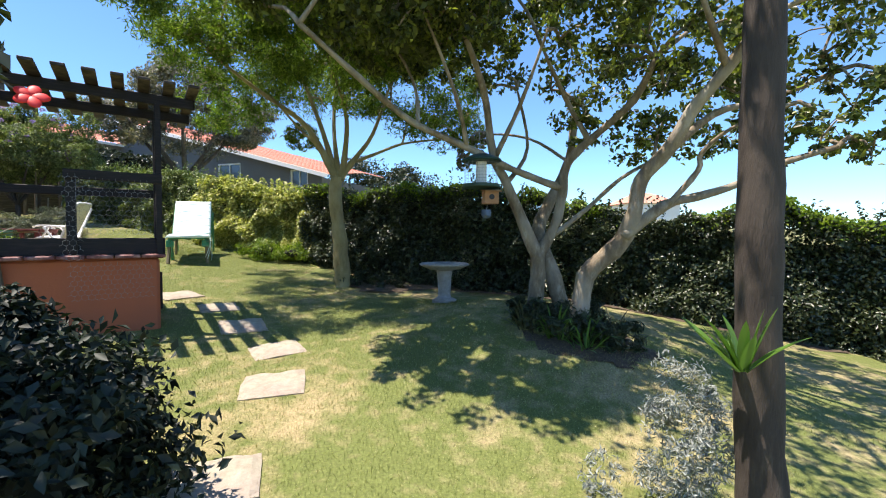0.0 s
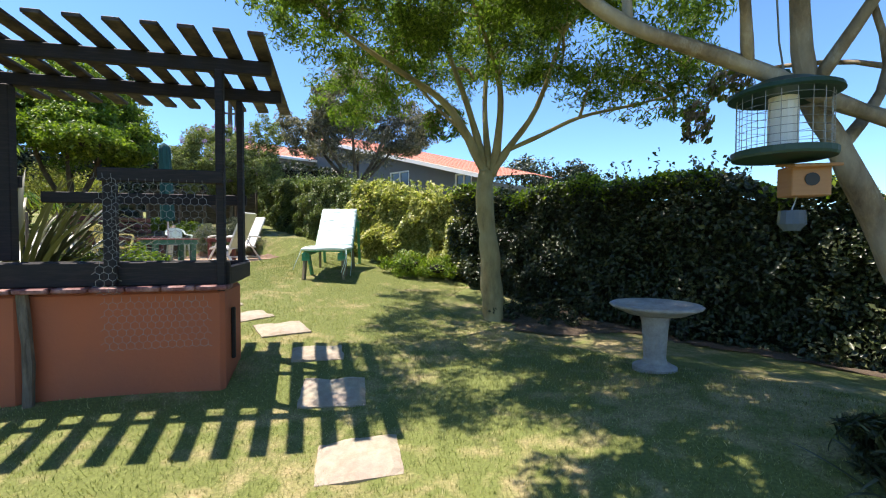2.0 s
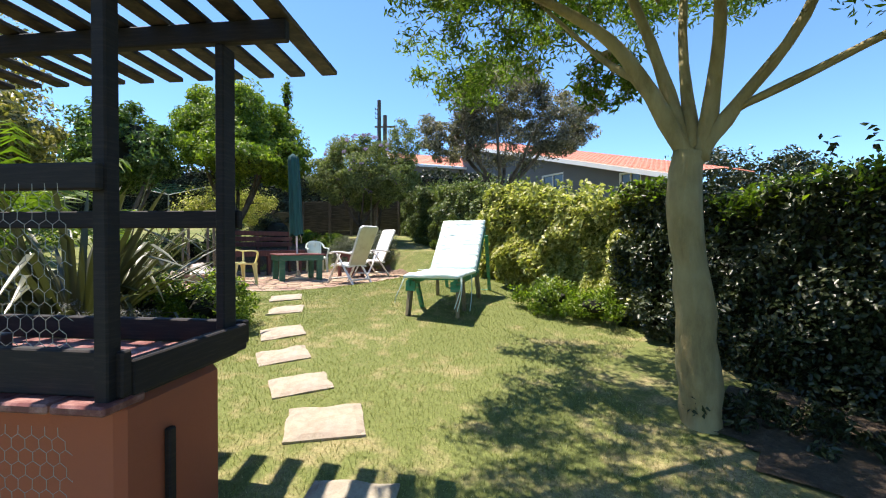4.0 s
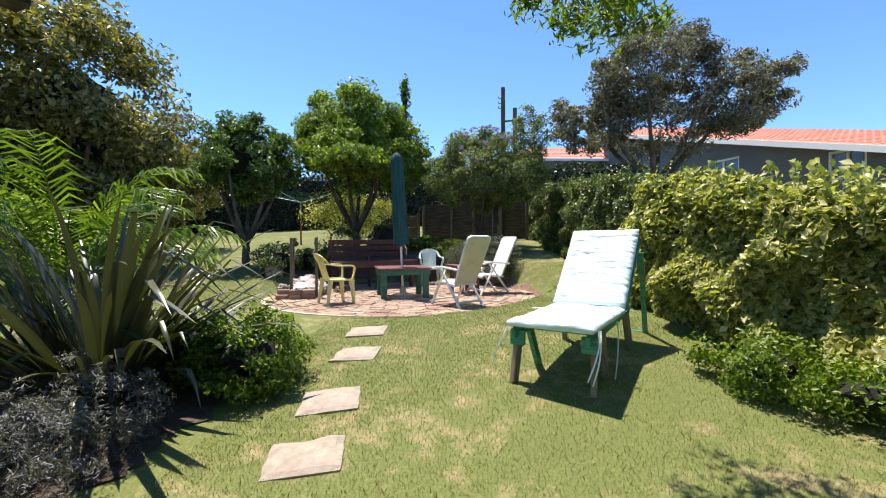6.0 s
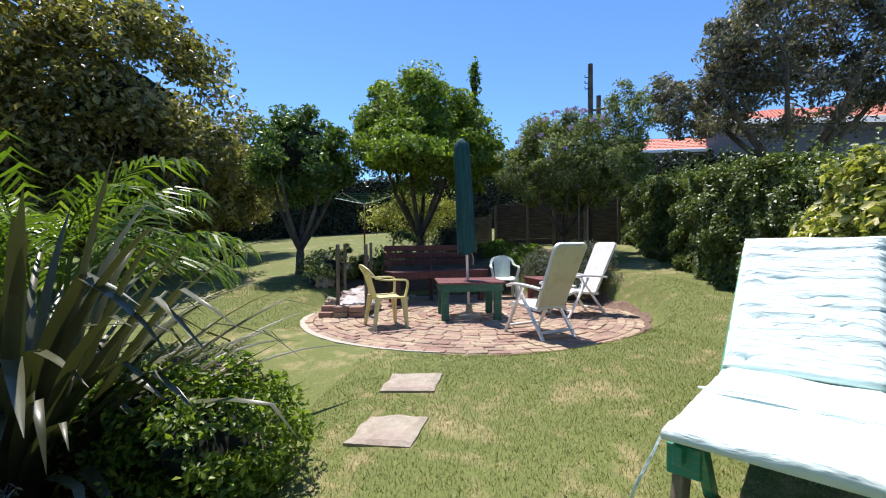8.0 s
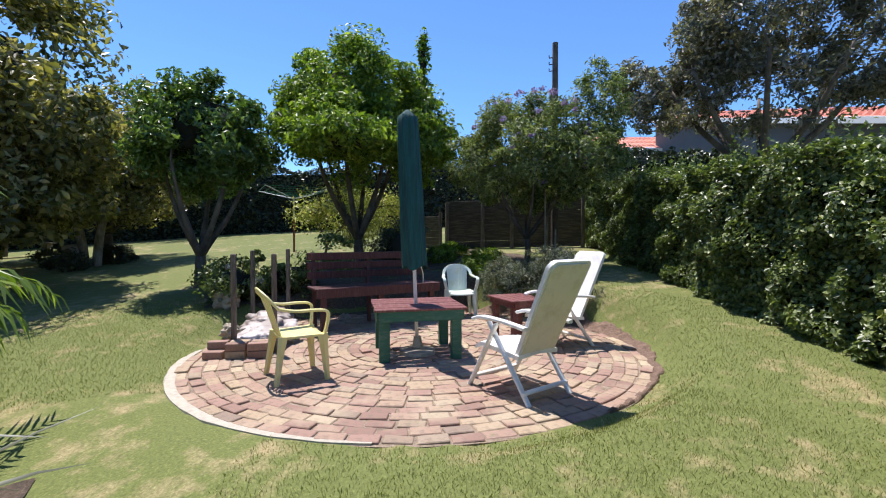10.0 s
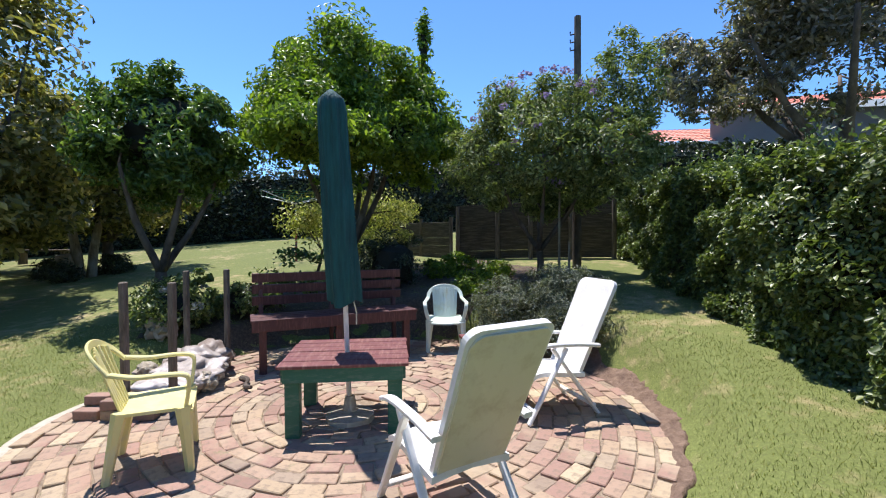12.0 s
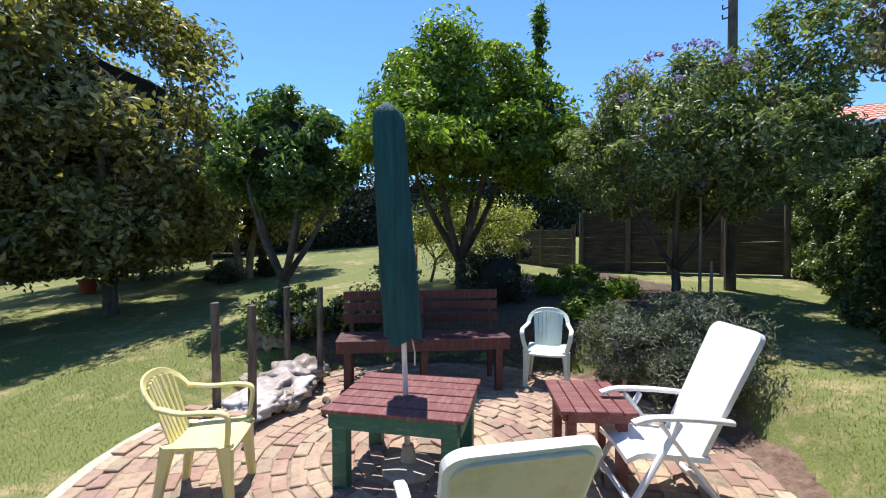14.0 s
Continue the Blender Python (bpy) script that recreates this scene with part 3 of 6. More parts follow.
# ---- trees ----
def tree(name, base, limbs, crowns, leafmat, bark, label, leaf=0.06, shape=0.5, trunk_r=(0.1, 0.05), droop=0.0, extra=None, clumps=40, spread=0.2, shell=0.5, nbr=14, core=0.0):
    """limbs: lists of points (first the trunk) with radii; crowns: (centre, radii, leaves). All in the garden's coordinates."""
    root = thing(name, base, label, "tree")
    o = Vector(base)
    bm = bmesh.new()
    ends = []
    for pts, r0, r1 in limbs:
        limb(bm, [Vector(p) - o for p in pts], r0, r1, 9 if r0 > 0.04 else 6)
        ends.append(Vector(pts[-1]) - o)
        ends.append(Vector(pts[len(pts) // 2]) - o)
    allp, allo = [], []
    for c, r, n in crowns:
        p, d, cc = blob_points(np.array(c) - np.array(o), r, n, clumps, spread, shell)
        allp.append(p)
        allo.append(d)
        nodes = [(e, 0.022) for e in ends]
        for t in sorted((Vector(t) for t in cc[:nbr]), key=lambda t: min((e - t).length for e in ends)):
            s, sr = min(nodes, key=lambda e: (e[0] - t).length)
            limb(bm, [s, s.lerp(t, 0.5) + Vector((0.02, 0.02, 0.06)), t], sr, sr * 0.6, 5, 0.0, 2)
            nodes.append((t, max(0.005, sr * 0.6)))
    part("trunk", bm, bark, root, "", smooth=True)
    # dark lumps stand in for the shade inside the crown
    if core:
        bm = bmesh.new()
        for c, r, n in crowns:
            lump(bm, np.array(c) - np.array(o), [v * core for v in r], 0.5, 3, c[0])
        part("inner_growth", bm, M["shade_core"], root, "near-black filler for the shade inside the crown")
    leaves("crown", np.concatenate(allp), leafmat, root, leaf, shape, np.concatenate(allo), 0.3, droop)
    return root


def fork(base, top, spread_r, n=4, r=0.09, lean=(0, 0), h1=0.45):
    """A trunk that parts into n limbs that reach into the crown."""
    b, t = Vector(base), Vector(top)
    f = b.lerp(t, h1)
    out = [([b - Vector((0, 0, 0.1)), b.lerp(f, 0.5) + Vector((0.03, 0.02, 0)), f], r, r * 0.75)]
    for k in range(n):
        a = 2 * math.pi * k / n + 0.5
        e = t + Vector((math.cos(a), math.sin(a), 0.1)) * spread_r
        m = f.lerp(e, 0.5) + Vector((math.cos(a), math.sin(a), 0)) * spread_r * 0.12
        out.append(([f, m, e], r * 0.6, r * 0.2))
    return out


# feathery tree by the path
feathery = tree("feathery_tree", (-1.67, 7.25, gz(-1.67, 7.25)), [
    ([(-1.66, 7.25, 0.55), (-1.67, 7.25, 0.95), (-1.72, 7.24, 1.64), (-1.78, 7.22, 2.24), (-1.75, 7.23, 2.58)], 0.138, 0.108),
    ([(-1.74, 7.23, 2.5), (-2.05, 7.11, 3.14), (-2.3, 6.95, 3.49), (-2.74, 6.38, 3.78), (-3.15, 5.8, 4.1)], 0.065, 0.018),
    ([(-1.75, 7.23, 2.5), (-1.96, 7.3, 3.23), (-2.22, 7.31, 3.96), (-2.49, 7.31, 4.65)], 0.06, 0.018),
    ([(-1.68, 7.25, 2.52), (-1.59, 7.25, 3.17), (-1.57, 7.1, 3.68), (-1.74, 6.84, 4.3)], 0.06, 0.018),
    ([(-1.72, 7.24, 2.5), (-1.47, 7.28, 2.87), (-1.14, 7.3, 3.33), (-0.83, 7.24, 4.15)], 0.06, 0.018),
    ([(-1.5, 7.28, 2.83), (-1.09, 7.3, 2.99), (-0.63, 7.25, 3.15), (-0.07, 7.14, 3.2), (0.29, 7.0, 3.22)], 0.03, 0.01),
    ([(-2.03, 7.12, 3.1), (-2.39, 7.24, 3.41), (-3.11, 7.21, 4.24)], 0.035, 0.012),
    ([(-1.72, 7.24, 2.6), (-1.87, 7.54, 3.53), (-1.89, 7.9, 4.6)], 0.05, 0.015),
], [((-3.0, 6.4, 4.35), (1.2, 1.1, 0.5), 13000), ((-1.8, 6.6, 4.6), (1.4, 1.4, 0.65), 18000), ((-0.5, 7.1, 4.1), (1.3, 1.1, 0.75), 15000), ((-2.2, 8.0, 4.6), (1.5, 1.2, 0.7), 15000), ((-3.6, 7.4, 3.9), (0.9, 0.8, 0.5), 6000), ((0.2, 7.0, 3.3), (0.6, 0.6, 0.35), 2500), ((-2.9, 5.0, 4.5), (1.1, 1.0, 0.5), 13000), ((-1.5, 5.0, 4.6), (1.2, 1.0, 0.5), 14000), ((-0.5, 6.0, 4.4), (1.1, 0.9, 0.5), 9000), ((-1.1, 5.5, 4.4), (1.3, 1.0, 0.45), 12000), ((-2.46, 7.59, 3.33), (0.30, 0.30, 0.22), 1500)],
    M["L_feather"], M["barkA"], "slender forked tree with smooth trunk and feathery leaves", 0.07, 0.26, clumps=90, spread=0.12, nbr=80)
feathery.location += Vector((-0.07, 0.27, 0.0))

# many-stemmed tree with the feeder
zb = gz(1.0, 4.75)
# both crowns at z 4.7 are added above the view to shade the lawn
tree("many_stemmed_tree", (1.0, 4.74, zb), [
    ([(0.97, 4.75, 0.62), (1.03, 4.73, 1.07), (1.03, 4.73, 1.42)], 0.085, 0.08),
    ([(1.03, 4.73, 1.36), (0.87, 4.72, 1.73), (0.68, 4.7, 2.16), (0.52, 4.62, 2.47), (0.4, 4.44, 3.08), (0.16, 4.25, 3.63)], 0.075, 0.025),
    ([(1.03, 4.73, 1.36), (1.23, 4.78, 1.73), (1.3, 4.76, 2.06), (1.34, 4.75, 2.38), (1.57, 4.67, 2.63), (1.91, 4.41, 2.97), (2.04, 4.23, 3.33)], 0.065, 0.03),
    ([(1.29, 4.76, 2.12), (0.72, 4.59, 2.3), (0.23, 4.35, 2.48), (-0.25, 4.15, 2.65), (-0.51, 3.92, 2.79), (-0.72, 3.68, 2.93), (-1.1, 3.3, 3.2)], 0.04, 0.022),
    ([(1.4, 4.83, 0.62), (1.19, 4.9, 1.28), (1.12, 5.12, 1.68), (1.31, 5.28, 2.05), (1.52, 5.32, 2.5), (1.6, 5.3, 3.2)], 0.10, 0.04),
    ([(1.36, 4.32, 0.6), (1.42, 4.3, 1.19), (1.71, 4.17, 1.54), (1.77, 4.03, 1.81), (1.82, 4.01, 2.12), (1.96, 3.82, 2.35), (2.07, 3.63, 2.66), (2.21, 3.41, 2.92), (2.34, 3.17, 3.2)], 0.095, 0.04),
    ([(1.70, 4.08, 1.6), (2.04, 4.0, 1.89), (2.33, 3.94, 1.97), (2.56, 3.78, 2.06), (2.72, 3.64, 2.18), (3.1, 3.4, 2.32)], 0.055, 0.02),
    ([(1.2, 4.77, 1.6), (1.54, 4.68, 1.89), (1.85, 4.55, 2.2), (2.12, 4.42, 2.37)], 0.035, 0.015),
    ([(2.05, 3.98, 1.88), (2.26, 3.86, 2.19), (2.28, 3.85, 2.34), (2.4, 3.64, 2.51), (2.6, 3.35, 2.6)], 0.03, 0.012),
    ([(1.57, 4.67, 2.6), (1.3, 4.66, 3.05), (1.0, 4.53, 3.57)], 0.035, 0.015),
    ([(1.96, 3.82, 2.33), (2.41, 3.88, 2.7), (2.84, 3.8, 2.8), (3.3, 3.7, 3.0)], 0.04, 0.02),
    ([(1.52, 5.32, 2.5), (1.1, 5.65, 2.85), (0.55, 6.1, 2.98), (0.30, 6.05, 2.66)], 0.022, 0.006),
    ([(0.55, 4.62, 2.45), (0.75, 4.3, 2.9), (0.95, 4.05, 3.5)], 0.03, 0.012),
    ([(0.68, 4.7, 2.16), (0.95, 4.95, 2.6), (0.85, 5.1, 3.3)], 0.03, 0.012),
    ([(-0.25, 4.15, 2.65), (-0.3, 4.3, 3.1), (-0.6, 4.5, 3.7)], 0.024, 0.01),
    ([(0.23, 4.35, 2.48), (0.1, 4.0, 2.9), (-0.2, 3.6, 3.5)], 0.024, 0.01),
    ([(2.21, 3.41, 2.92), (1.9, 3.2, 3.3), (1.6, 3.1, 3.9)], 0.03, 0.012),
    ([(2.04, 4.23, 3.33), (2.5, 4.4, 3.7), (3.0, 4.3, 4.1)], 0.028, 0.012),
], [((0.9, 4.5, 3.75), (1.7, 1.3, 0.6), 6500), ((-0.4, 4.8, 3.85), (1.1, 1.0, 0.4), 7500), ((-0.6, 4.2, 4.7), (1.6, 1.5, 0.4), 16000), ((-0.8, 3.5, 4.7), (1.2, 0.8, 0.3), 8000), ((0.6, 5.3, 4.5), (1.3, 1.1, 0.4), 7000), ((2.6, 3.8, 3.6), (1.3, 1.3, 0.6), 6000), ((-0.6, 3.7, 3.75), (1.2, 1.2, 0.45), 8500), ((2.4, 5.0, 3.0), (1.2, 0.8, 0.6), 3500), ((3.6, 3.6, 2.6), (0.9, 0.8, 0.45), 2500), ((0.28, 6.03, 2.62), (0.12, 0.12, 0.17), 80), ((0.52, 6.15, 2.92), (0.18, 0.15, 0.10), 70)],
    M["L_treeB"], M["barkB"], "many-stemmed tree with pale mottled bark and broad leaves", 0.066, 0.62, clumps=100, spread=0.075, nbr=100)

tree("small_glossy_tree", (-14.4, 6.9, gz(-14.4, 6.9)), fork((-14.4, 6.9, gz(-14.4, 6.9)), (-14.4, 7.05, 3.7), 0.75, 5, 0.11, h1=0.26),
     [((-14.4, 7.1, 4.35), (1.2, 1.2, 1.05), 20000)], M["L_gloss"], M["barkC"], "small round tree with dark glossy leaves", 0.11, 0.42, clumps=85, spread=0.13, core=0.5)
tree("bright_green_tree", (-15.2, 10.15, gz(-15.2, 10.15)), fork((-15.2, 10.15, gz(-15.2, 10.15)), (-15.2, 10.1, 4.6), 1.0, 6, 0.13, h1=0.2),
     [((-15.2, 10.05, 5.35), (1.55, 1.6, 1.55), 46000), ((-13.9, 9.4, 4.65), (0.95, 1.2, 0.7), 12000), ((-12.9, 9.3, 4.2), (0.8, 1.0, 0.32), 6000), ((-13.9, 10.8, 4.5), (0.7, 0.8, 0.6), 6000), ((-14.9, 11.5, 5.0), (1.0, 1.0, 1.2), 11000), ((-14.7, 11.6, 6.6), (0.14, 0.14, 0.8), 700)], M["L_bright"], M["barkC"], "broad bright green tree", 0.11, 0.42, clumps=75, spread=0.145, core=0.5)
tree("blue_flowered_tree", (-12.5, 12.9, gz(-12.5, 12.9)), fork((-12.5, 12.9, gz(-12.5, 12.9)), (-12.4, 12.9, 3.6), 0.8, 6, 0.07, h1=0.3),
     [((-12.4, 12.9, 4.15), (1.45, 1.4, 1.1), 40000), ((-11.2, 13.6, 4.9), (0.5, 0.5, 0.9), 4500), ((-12.9, 11.9, 4.0), (0.6, 0.6, 0.7), 3500), ((-11.15, 13.2, 3.85), (0.8, 0.8, 0.65), 8000)], M["L_dur"], M["barkC"], "loose small-leaved tree with sprays of pale purple flowers", 0.08, 0.36, clumps=110, spread=0.115, nbr=50)
tree("yellow_green_shrub", (-16.4, 9.6, gz(-16.4, 9.6)), fork((-16.4, 9.6, gz(-16.4, 9.6)), (-16.4, 9.9, 3.0), 0.6, 4, 0.04),
     [((-16.2, 10.4, 3.0), (0.9, 1.6, 0.8), 9000)], M["L_yellow"], M["barkC"], "yellowish green shrub behind the bench", 0.08, 0.45, clumps=40, spread=0.2)
tree("gum_tree", (-10.8, 18.5, 2.3), fork((-10.8, 18.5, 2.3), (-10.8, 18.5, 6.0), 1.9, 8, 0.16, h1=0.42),
     [((-10.8, 18.1, 7.5), (1.8, 1.8, 1.5), 19000), ((-8.9, 19.6, 6.5), (1.5, 1.5, 1.1), 12000), ((-12.3, 17.2, 6.1), (1.4, 1.4, 0.9), 8000), ((-10.6, 18.5, 5.6), (2.0, 1.8, 0.7), 3500)], M["L_gum"], M["barkC"], "open-crowned tree with greyish purple leaves", 0.13, 0.38, clumps=70, spread=0.13, nbr=60)
for c, r, nl in [((-15.7, 3.2, 5.2), (2.4, 2.4, 2.8), 30000), ((-14.0, -0.2, 5.3), (3.2, 3.2, 3.3), 34000), ((-9.8, -2.6, 4.6), (2.8, 2.6, 3.0), 20000), ((-20.5, 4.6, 4.9), (2.2, 2.2, 2.0), 14000), ((-21.5, 0.5, 5.0), (3.2, 3.2, 3.0), 20000)]:
    bz = gz(c[0], c[1])
    extra_ = [((-14.5, 5.1, 4.4), (0.95, 0.95, 1.5), 6000), ((-14.9, 4.3, 6.2), (1.1, 1.2, 0.8), 6000)] if c[1] == 3.3 else []
    tree("dark_garden_tree", (c[0], c[1], bz), fork((c[0], c[1], bz), (c[0], c[1], c[2] - 0.5), r[0] * 0.6, 6, 0.15, h1=0.3), extra_ + [(c, r, nl), ((c[0], c[1], bz + 1.9), (r[0] * 0.95, r[1] * 0.95, 1.0), nl // 3)],
         M["L_dark"], M["barkC"], "large dense dark green tree with reddish tips", 0.155, 0.48, clumps=95, spread=0.115, shell=0.6, core=0.38)

# big trunk beside the start
bm = bmesh.new()
zt = gz(1.27, 1.7)
root = thing("tall_trunk_tree", (1.27, 1.7, zt), "straight dark trunk with furrowed bark, an aloe growing on it", "tree")
limb(bm, [(0.02, -0.03, -0.15), (0.02, -0.03, 0.25), (0, 0, 0.85), (-0.01, 0.0, 1.7), (-0.02, 0, 2.7), (-0.02, 0.0, 4.2)], 0.100, 0.064, 18, 0.22, 6)
for k in range(5):
    a = k * 1.3
    limb(bm, [(-0.02, 0, 3.2 + k * 0.2), (-0.02 + 0.5 * math.cos(a), 0.5 * math.sin(a), 3.7 + k * 0.15), (1.3 * math.cos(a), 1.3 * math.sin(a), 4.1 + k * 0.1)], 0.045, 0.012, 7)
part("trunk", bm, M["barkD"], root, smooth=True)
p, d, cc = blob_points((0, 0.2, 4.1), (1.5, 1.5, 0.6), 2600, 50, 0.14)
leaves("crown", p, M["L_treeB"], root, 0.085, 0.6, d, 0.3)


# ---- bushes ----
def bush(name, at, blobs, mat, label, leaf=0.05, shape=0.5, category="bush", clumps=30, spread=0.2, shell=0.5, core=0.62, flowers=None, group=""):
    x, y = at
    root = thing(name, (x, y, gz(x, y)), label, category, group)
    bm = bmesh.new()
    allp, allo = [], []
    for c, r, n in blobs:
        # dark lump added in place of the bush's inner shade
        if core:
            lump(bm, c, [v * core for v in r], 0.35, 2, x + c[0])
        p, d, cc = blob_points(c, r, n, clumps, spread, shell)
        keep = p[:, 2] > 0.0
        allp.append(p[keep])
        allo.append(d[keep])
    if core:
        part("inner_growth", bm, M["shade_core"], root, "near-black filler for the shade inside the bush")
    else:
        bm.free()
    leaves("foliage", np.concatenate(allp), mat, root, leaf, shape, np.concatenate(allo), 0.35)
    if flowers:
        fm, fn, fs = flowers
        p, d, cc = blob_points(blobs[0][0], [v * 1.12 for v in blobs[0][1]], fn, 14, 0.05, 0.95)
        leaves("flower_heads", p, fm, root, fs, 0.9, d, 0.6, kind="stuff")
    return root


# the shade on this bush is in its leaf colour
bush("dark_leafy_bush", (-1.75, 1.55), [((-0.03, 0.03, 0.40), (0.66, 0.62, 0.50), 12000), ((-0.55, -0.35, 0.65), (0.55, 0.55, 0.55), 7000), ((-0.28, 0.32, 0.80), (0.30, 0.30, 0.30), 5000)], M["L_shade"], "green broad-leaved bush near the lawn's edge, shade painted into its leaves", 0.058, 0.5, clumps=80, core=0.45)
# the large second blob is an unseen crown, added to shade the bush below
root = bush("hibiscus_bush", (-2.3, 1.9), [((0.5, -0.52, 2.0), (0.32, 0.25, 0.22), 300), ((-0.9, -1.0, 2.7), (1.2, 0.9, 0.45), 5200)], M["L_hedge"], "tall hibiscus bush with a red flower and an added crown for shade", 0.08, 0.55, clumps=16, core=0)
for k in range(6):
    a = k * 1.05
    bm = bmesh.new()
    limb(bm, [(0, 0, -0.05), (-0.25 + 0.1 * math.cos(a), -0.4 + 0.1 * math.sin(a), 0.9), (-0.9 + 0.4 * math.cos(a), -1.0 + 0.35 * math.sin(a), 2.6)], 0.016, 0.006, 6, 0, 3)
    part("stem", bm, M["barkC"], root)
bm = bmesh.new()
for k in range(5):
    a = k * 2 * math.pi / 5
    t = bmesh.new()
    bmesh.ops.create_icosphere(t, subdivisions=2, radius=1.0, matrix=Matrix.Translation((0.85, -0.42, 1.77)) @ pose(0, 0, 0, 60, 0, 40) @ pose(0, 0, 0, 0, 0, k * 72) @ pose(0.026, 0, 0) @ Matrix.Diagonal((0.027, 0.021, 0.007, 1)))
    merge(bm, t)
tw = bmesh.new()
limb(tw, [(-0.7, -0.9, 2.55), (0.2, -0.65, 2.2), (0.80, -0.42, 1.79)], 0.012, 0.004, 6, 0, 3)
part("twig", tw, M["barkC"], root)
part("flower", bm, M["flower_red"], root, "red open flower", smooth=True)

bush("silver_bush", (1.10, 2.05), [((0.10, 0.05, 0.42), (0.20, 0.26, 0.44), 5200), ((-0.28, 0.15, 0.16), (0.10, 0.14, 0.18), 500)], M["L_silver"], "fine silver-grey bush beside the trunk", 0.035, 0.22, clumps=70, spread=0.12, core=0)
bush("low_green_shrub", (-3.8, 9.3), [((0, 0, 0.18), (0.5, 0.38, 0.26), 4500), ((0.6, -0.05, 0.15), (0.4, 0.28, 0.2), 2600)], M["L_bright"], "low green shrub at the foot of the hedge", 0.04, core=0.4)
bush("round_green_shrub", (-6.27, 6.02), [((0, 0, 0.28), (0.50, 0.45, 0.36), 7500), ((-0.4, -0.4, 0.28), (0.4, 0.4, 0.34), 4000)], M["L_bright"], "low round green shrub at the edge of the bed", 0.045, clumps=60, spread=0.16, core=0.5)
for x, y in ((-5.75, 4.55), (-6.3, 4.1), (-5.3, 4.8), (-5.9, 3.6), (-5.75, 5.1), (-6.5, 4.75), (-5.2, 4.1), (-6.9, 4.1)):
    bush("grey_lavender_bush", (x, y), [((0, 0, 0.26), (0.4, 0.36, 0.30), 3400)], M["L_lav"], "grey-leaved lavender bush in the bed", 0.04, 0.2, clumps=60, spread=0.12, core=0, group="lavender bushes")
bush("rosemary_bush", (-10.75, 12.0), [((0, 0.1, 0.45), (0.75, 0.6, 0.55), 17000), ((-0.5, -0.45, 0.35), (0.55, 0.45, 0.45), 9000), ((0.35, -0.3, 0.1), (0.4, 0.35, 0.35), 5000)], M["L_ros"], "grey-green upright bush behind the white chairs", 0.055, 0.2, clumps=110, spread=0.12, core=0)
bush("dark_round_bush", (-13.6, 10.6), [((0, 0, 0.5), (0.6, 0.6, 0.5), 6000)], M["L_hedge"], "dark green round bush behind the bench", 0.05)
bush("low_bed_shrub", (-12.9, 7.4), [((0, 0, 0.3), (0.7, 0.5, 0.3), 4500), ((-0.2, 0.9, 0.3), (0.4, 0.5, 0.35), 3500)], M["L_hedge2"], "low green shrub with white-edged leaves behind the posts", 0.06, flowers=(M["L_silver"], 400, 0.04))
bush("rose_bush", (-12.7, 8.9), [((0, 0, 0.95), (0.5, 0.5, 0.45), 900)], M["L_gloss"], "open rose bush behind the bench", 0.07, 0.6, core=0, clumps=14)
bush("young_shrub", (-12.5, 7.75), [((0, 0, 0.75), (0.22, 0.22, 0.25), 500)], M["L_hedge2"], "small young shrub between the posts", 0.07, 0.5, core=0, clumps=8)
for x, y in ((-13.2, 12.4), (-13.9, 11.6), (-14.6, 12.3), (-12.4, 11.6)):
    bush("bright_bed_plant", (x, y), [((0, 0, 0.15), (0.4, 0.35, 0.18), 1300)], M["L_bright"], "bright green low plant in the bed", 0.09, 0.3, core=0, group="bed plants")
for x, y in ((-19.9, 4.9), (-18.9, 4.1), (-21.5, 3.2)):
    bush("dark_border_plant", (x, y), [((0, 0, 0.22), (0.5, 0.45, 0.25), 1600)], M["L_hedge"], "low strappy plants round a trunk", 0.12, 0.2, core=0, group="border plants")


def strap_plant(name, at, n, length, width, mat, label, category, z=None, spread=0.9, stiff=0.6, seed=1, reach=0.06, part_name="leaf", limit=120):
    """Sword leaves, each an arching blade, from one root."""
    rr = random.Random(seed)
    x, y = at
    root = thing(name, (x, y, gz(x, y) if z is None else z), label, category)
    for k in range(n):
        a = rr.uniform(0, 2 * math.pi)
        tilt = rr.uniform(0.05, spread)
        l = length * rr.uniform(0.6, 1.1)
        bend = rr.uniform(0.2, 1.3) * (1 - stiff) * 2.2
        w = width * rr.uniform(0.7, 1.15)
        bm = bmesh.new()
        pos = Vector((math.cos(a), math.sin(a), 0)) * reach * rr.random()
        side = Vector((-math.sin(a), math.cos(a), 0))
        rows, th, steps = [], tilt, 9
        break_at = rr.choice((99, 99, 5, 6, 7)) if stiff < 0.8 else 99
        for j in range(steps + 1):
            t = j / steps
            ww = w * (0.65 + 0.7 * t) * (1 - t ** 3) if t < 1 else 0.001
            d = Vector((math.sin(th) * math.cos(a), math.sin(th) * math.sin(a), math.cos(th)))
            up = d.cross(side)
            rows.append([bm.verts.new(pos - side * ww / 2), bm.verts.new(pos - up * ww * 0.18), bm.verts.new(pos + side * ww / 2)])
            pos = pos + d * l / steps
            th += bend / steps * (0.4 + 1.4 * t)
            if j == break_at:
                th += rr.uniform(0.5, 1.4)
        for r0, r1 in zip(rows, rows[1:]):
            for c in range(2):
                bm.faces.new((r0[c], r0[c + 1], r1[c + 1], r1[c]))
        part(part_name, bm, mat, root, smooth=True)
    return root


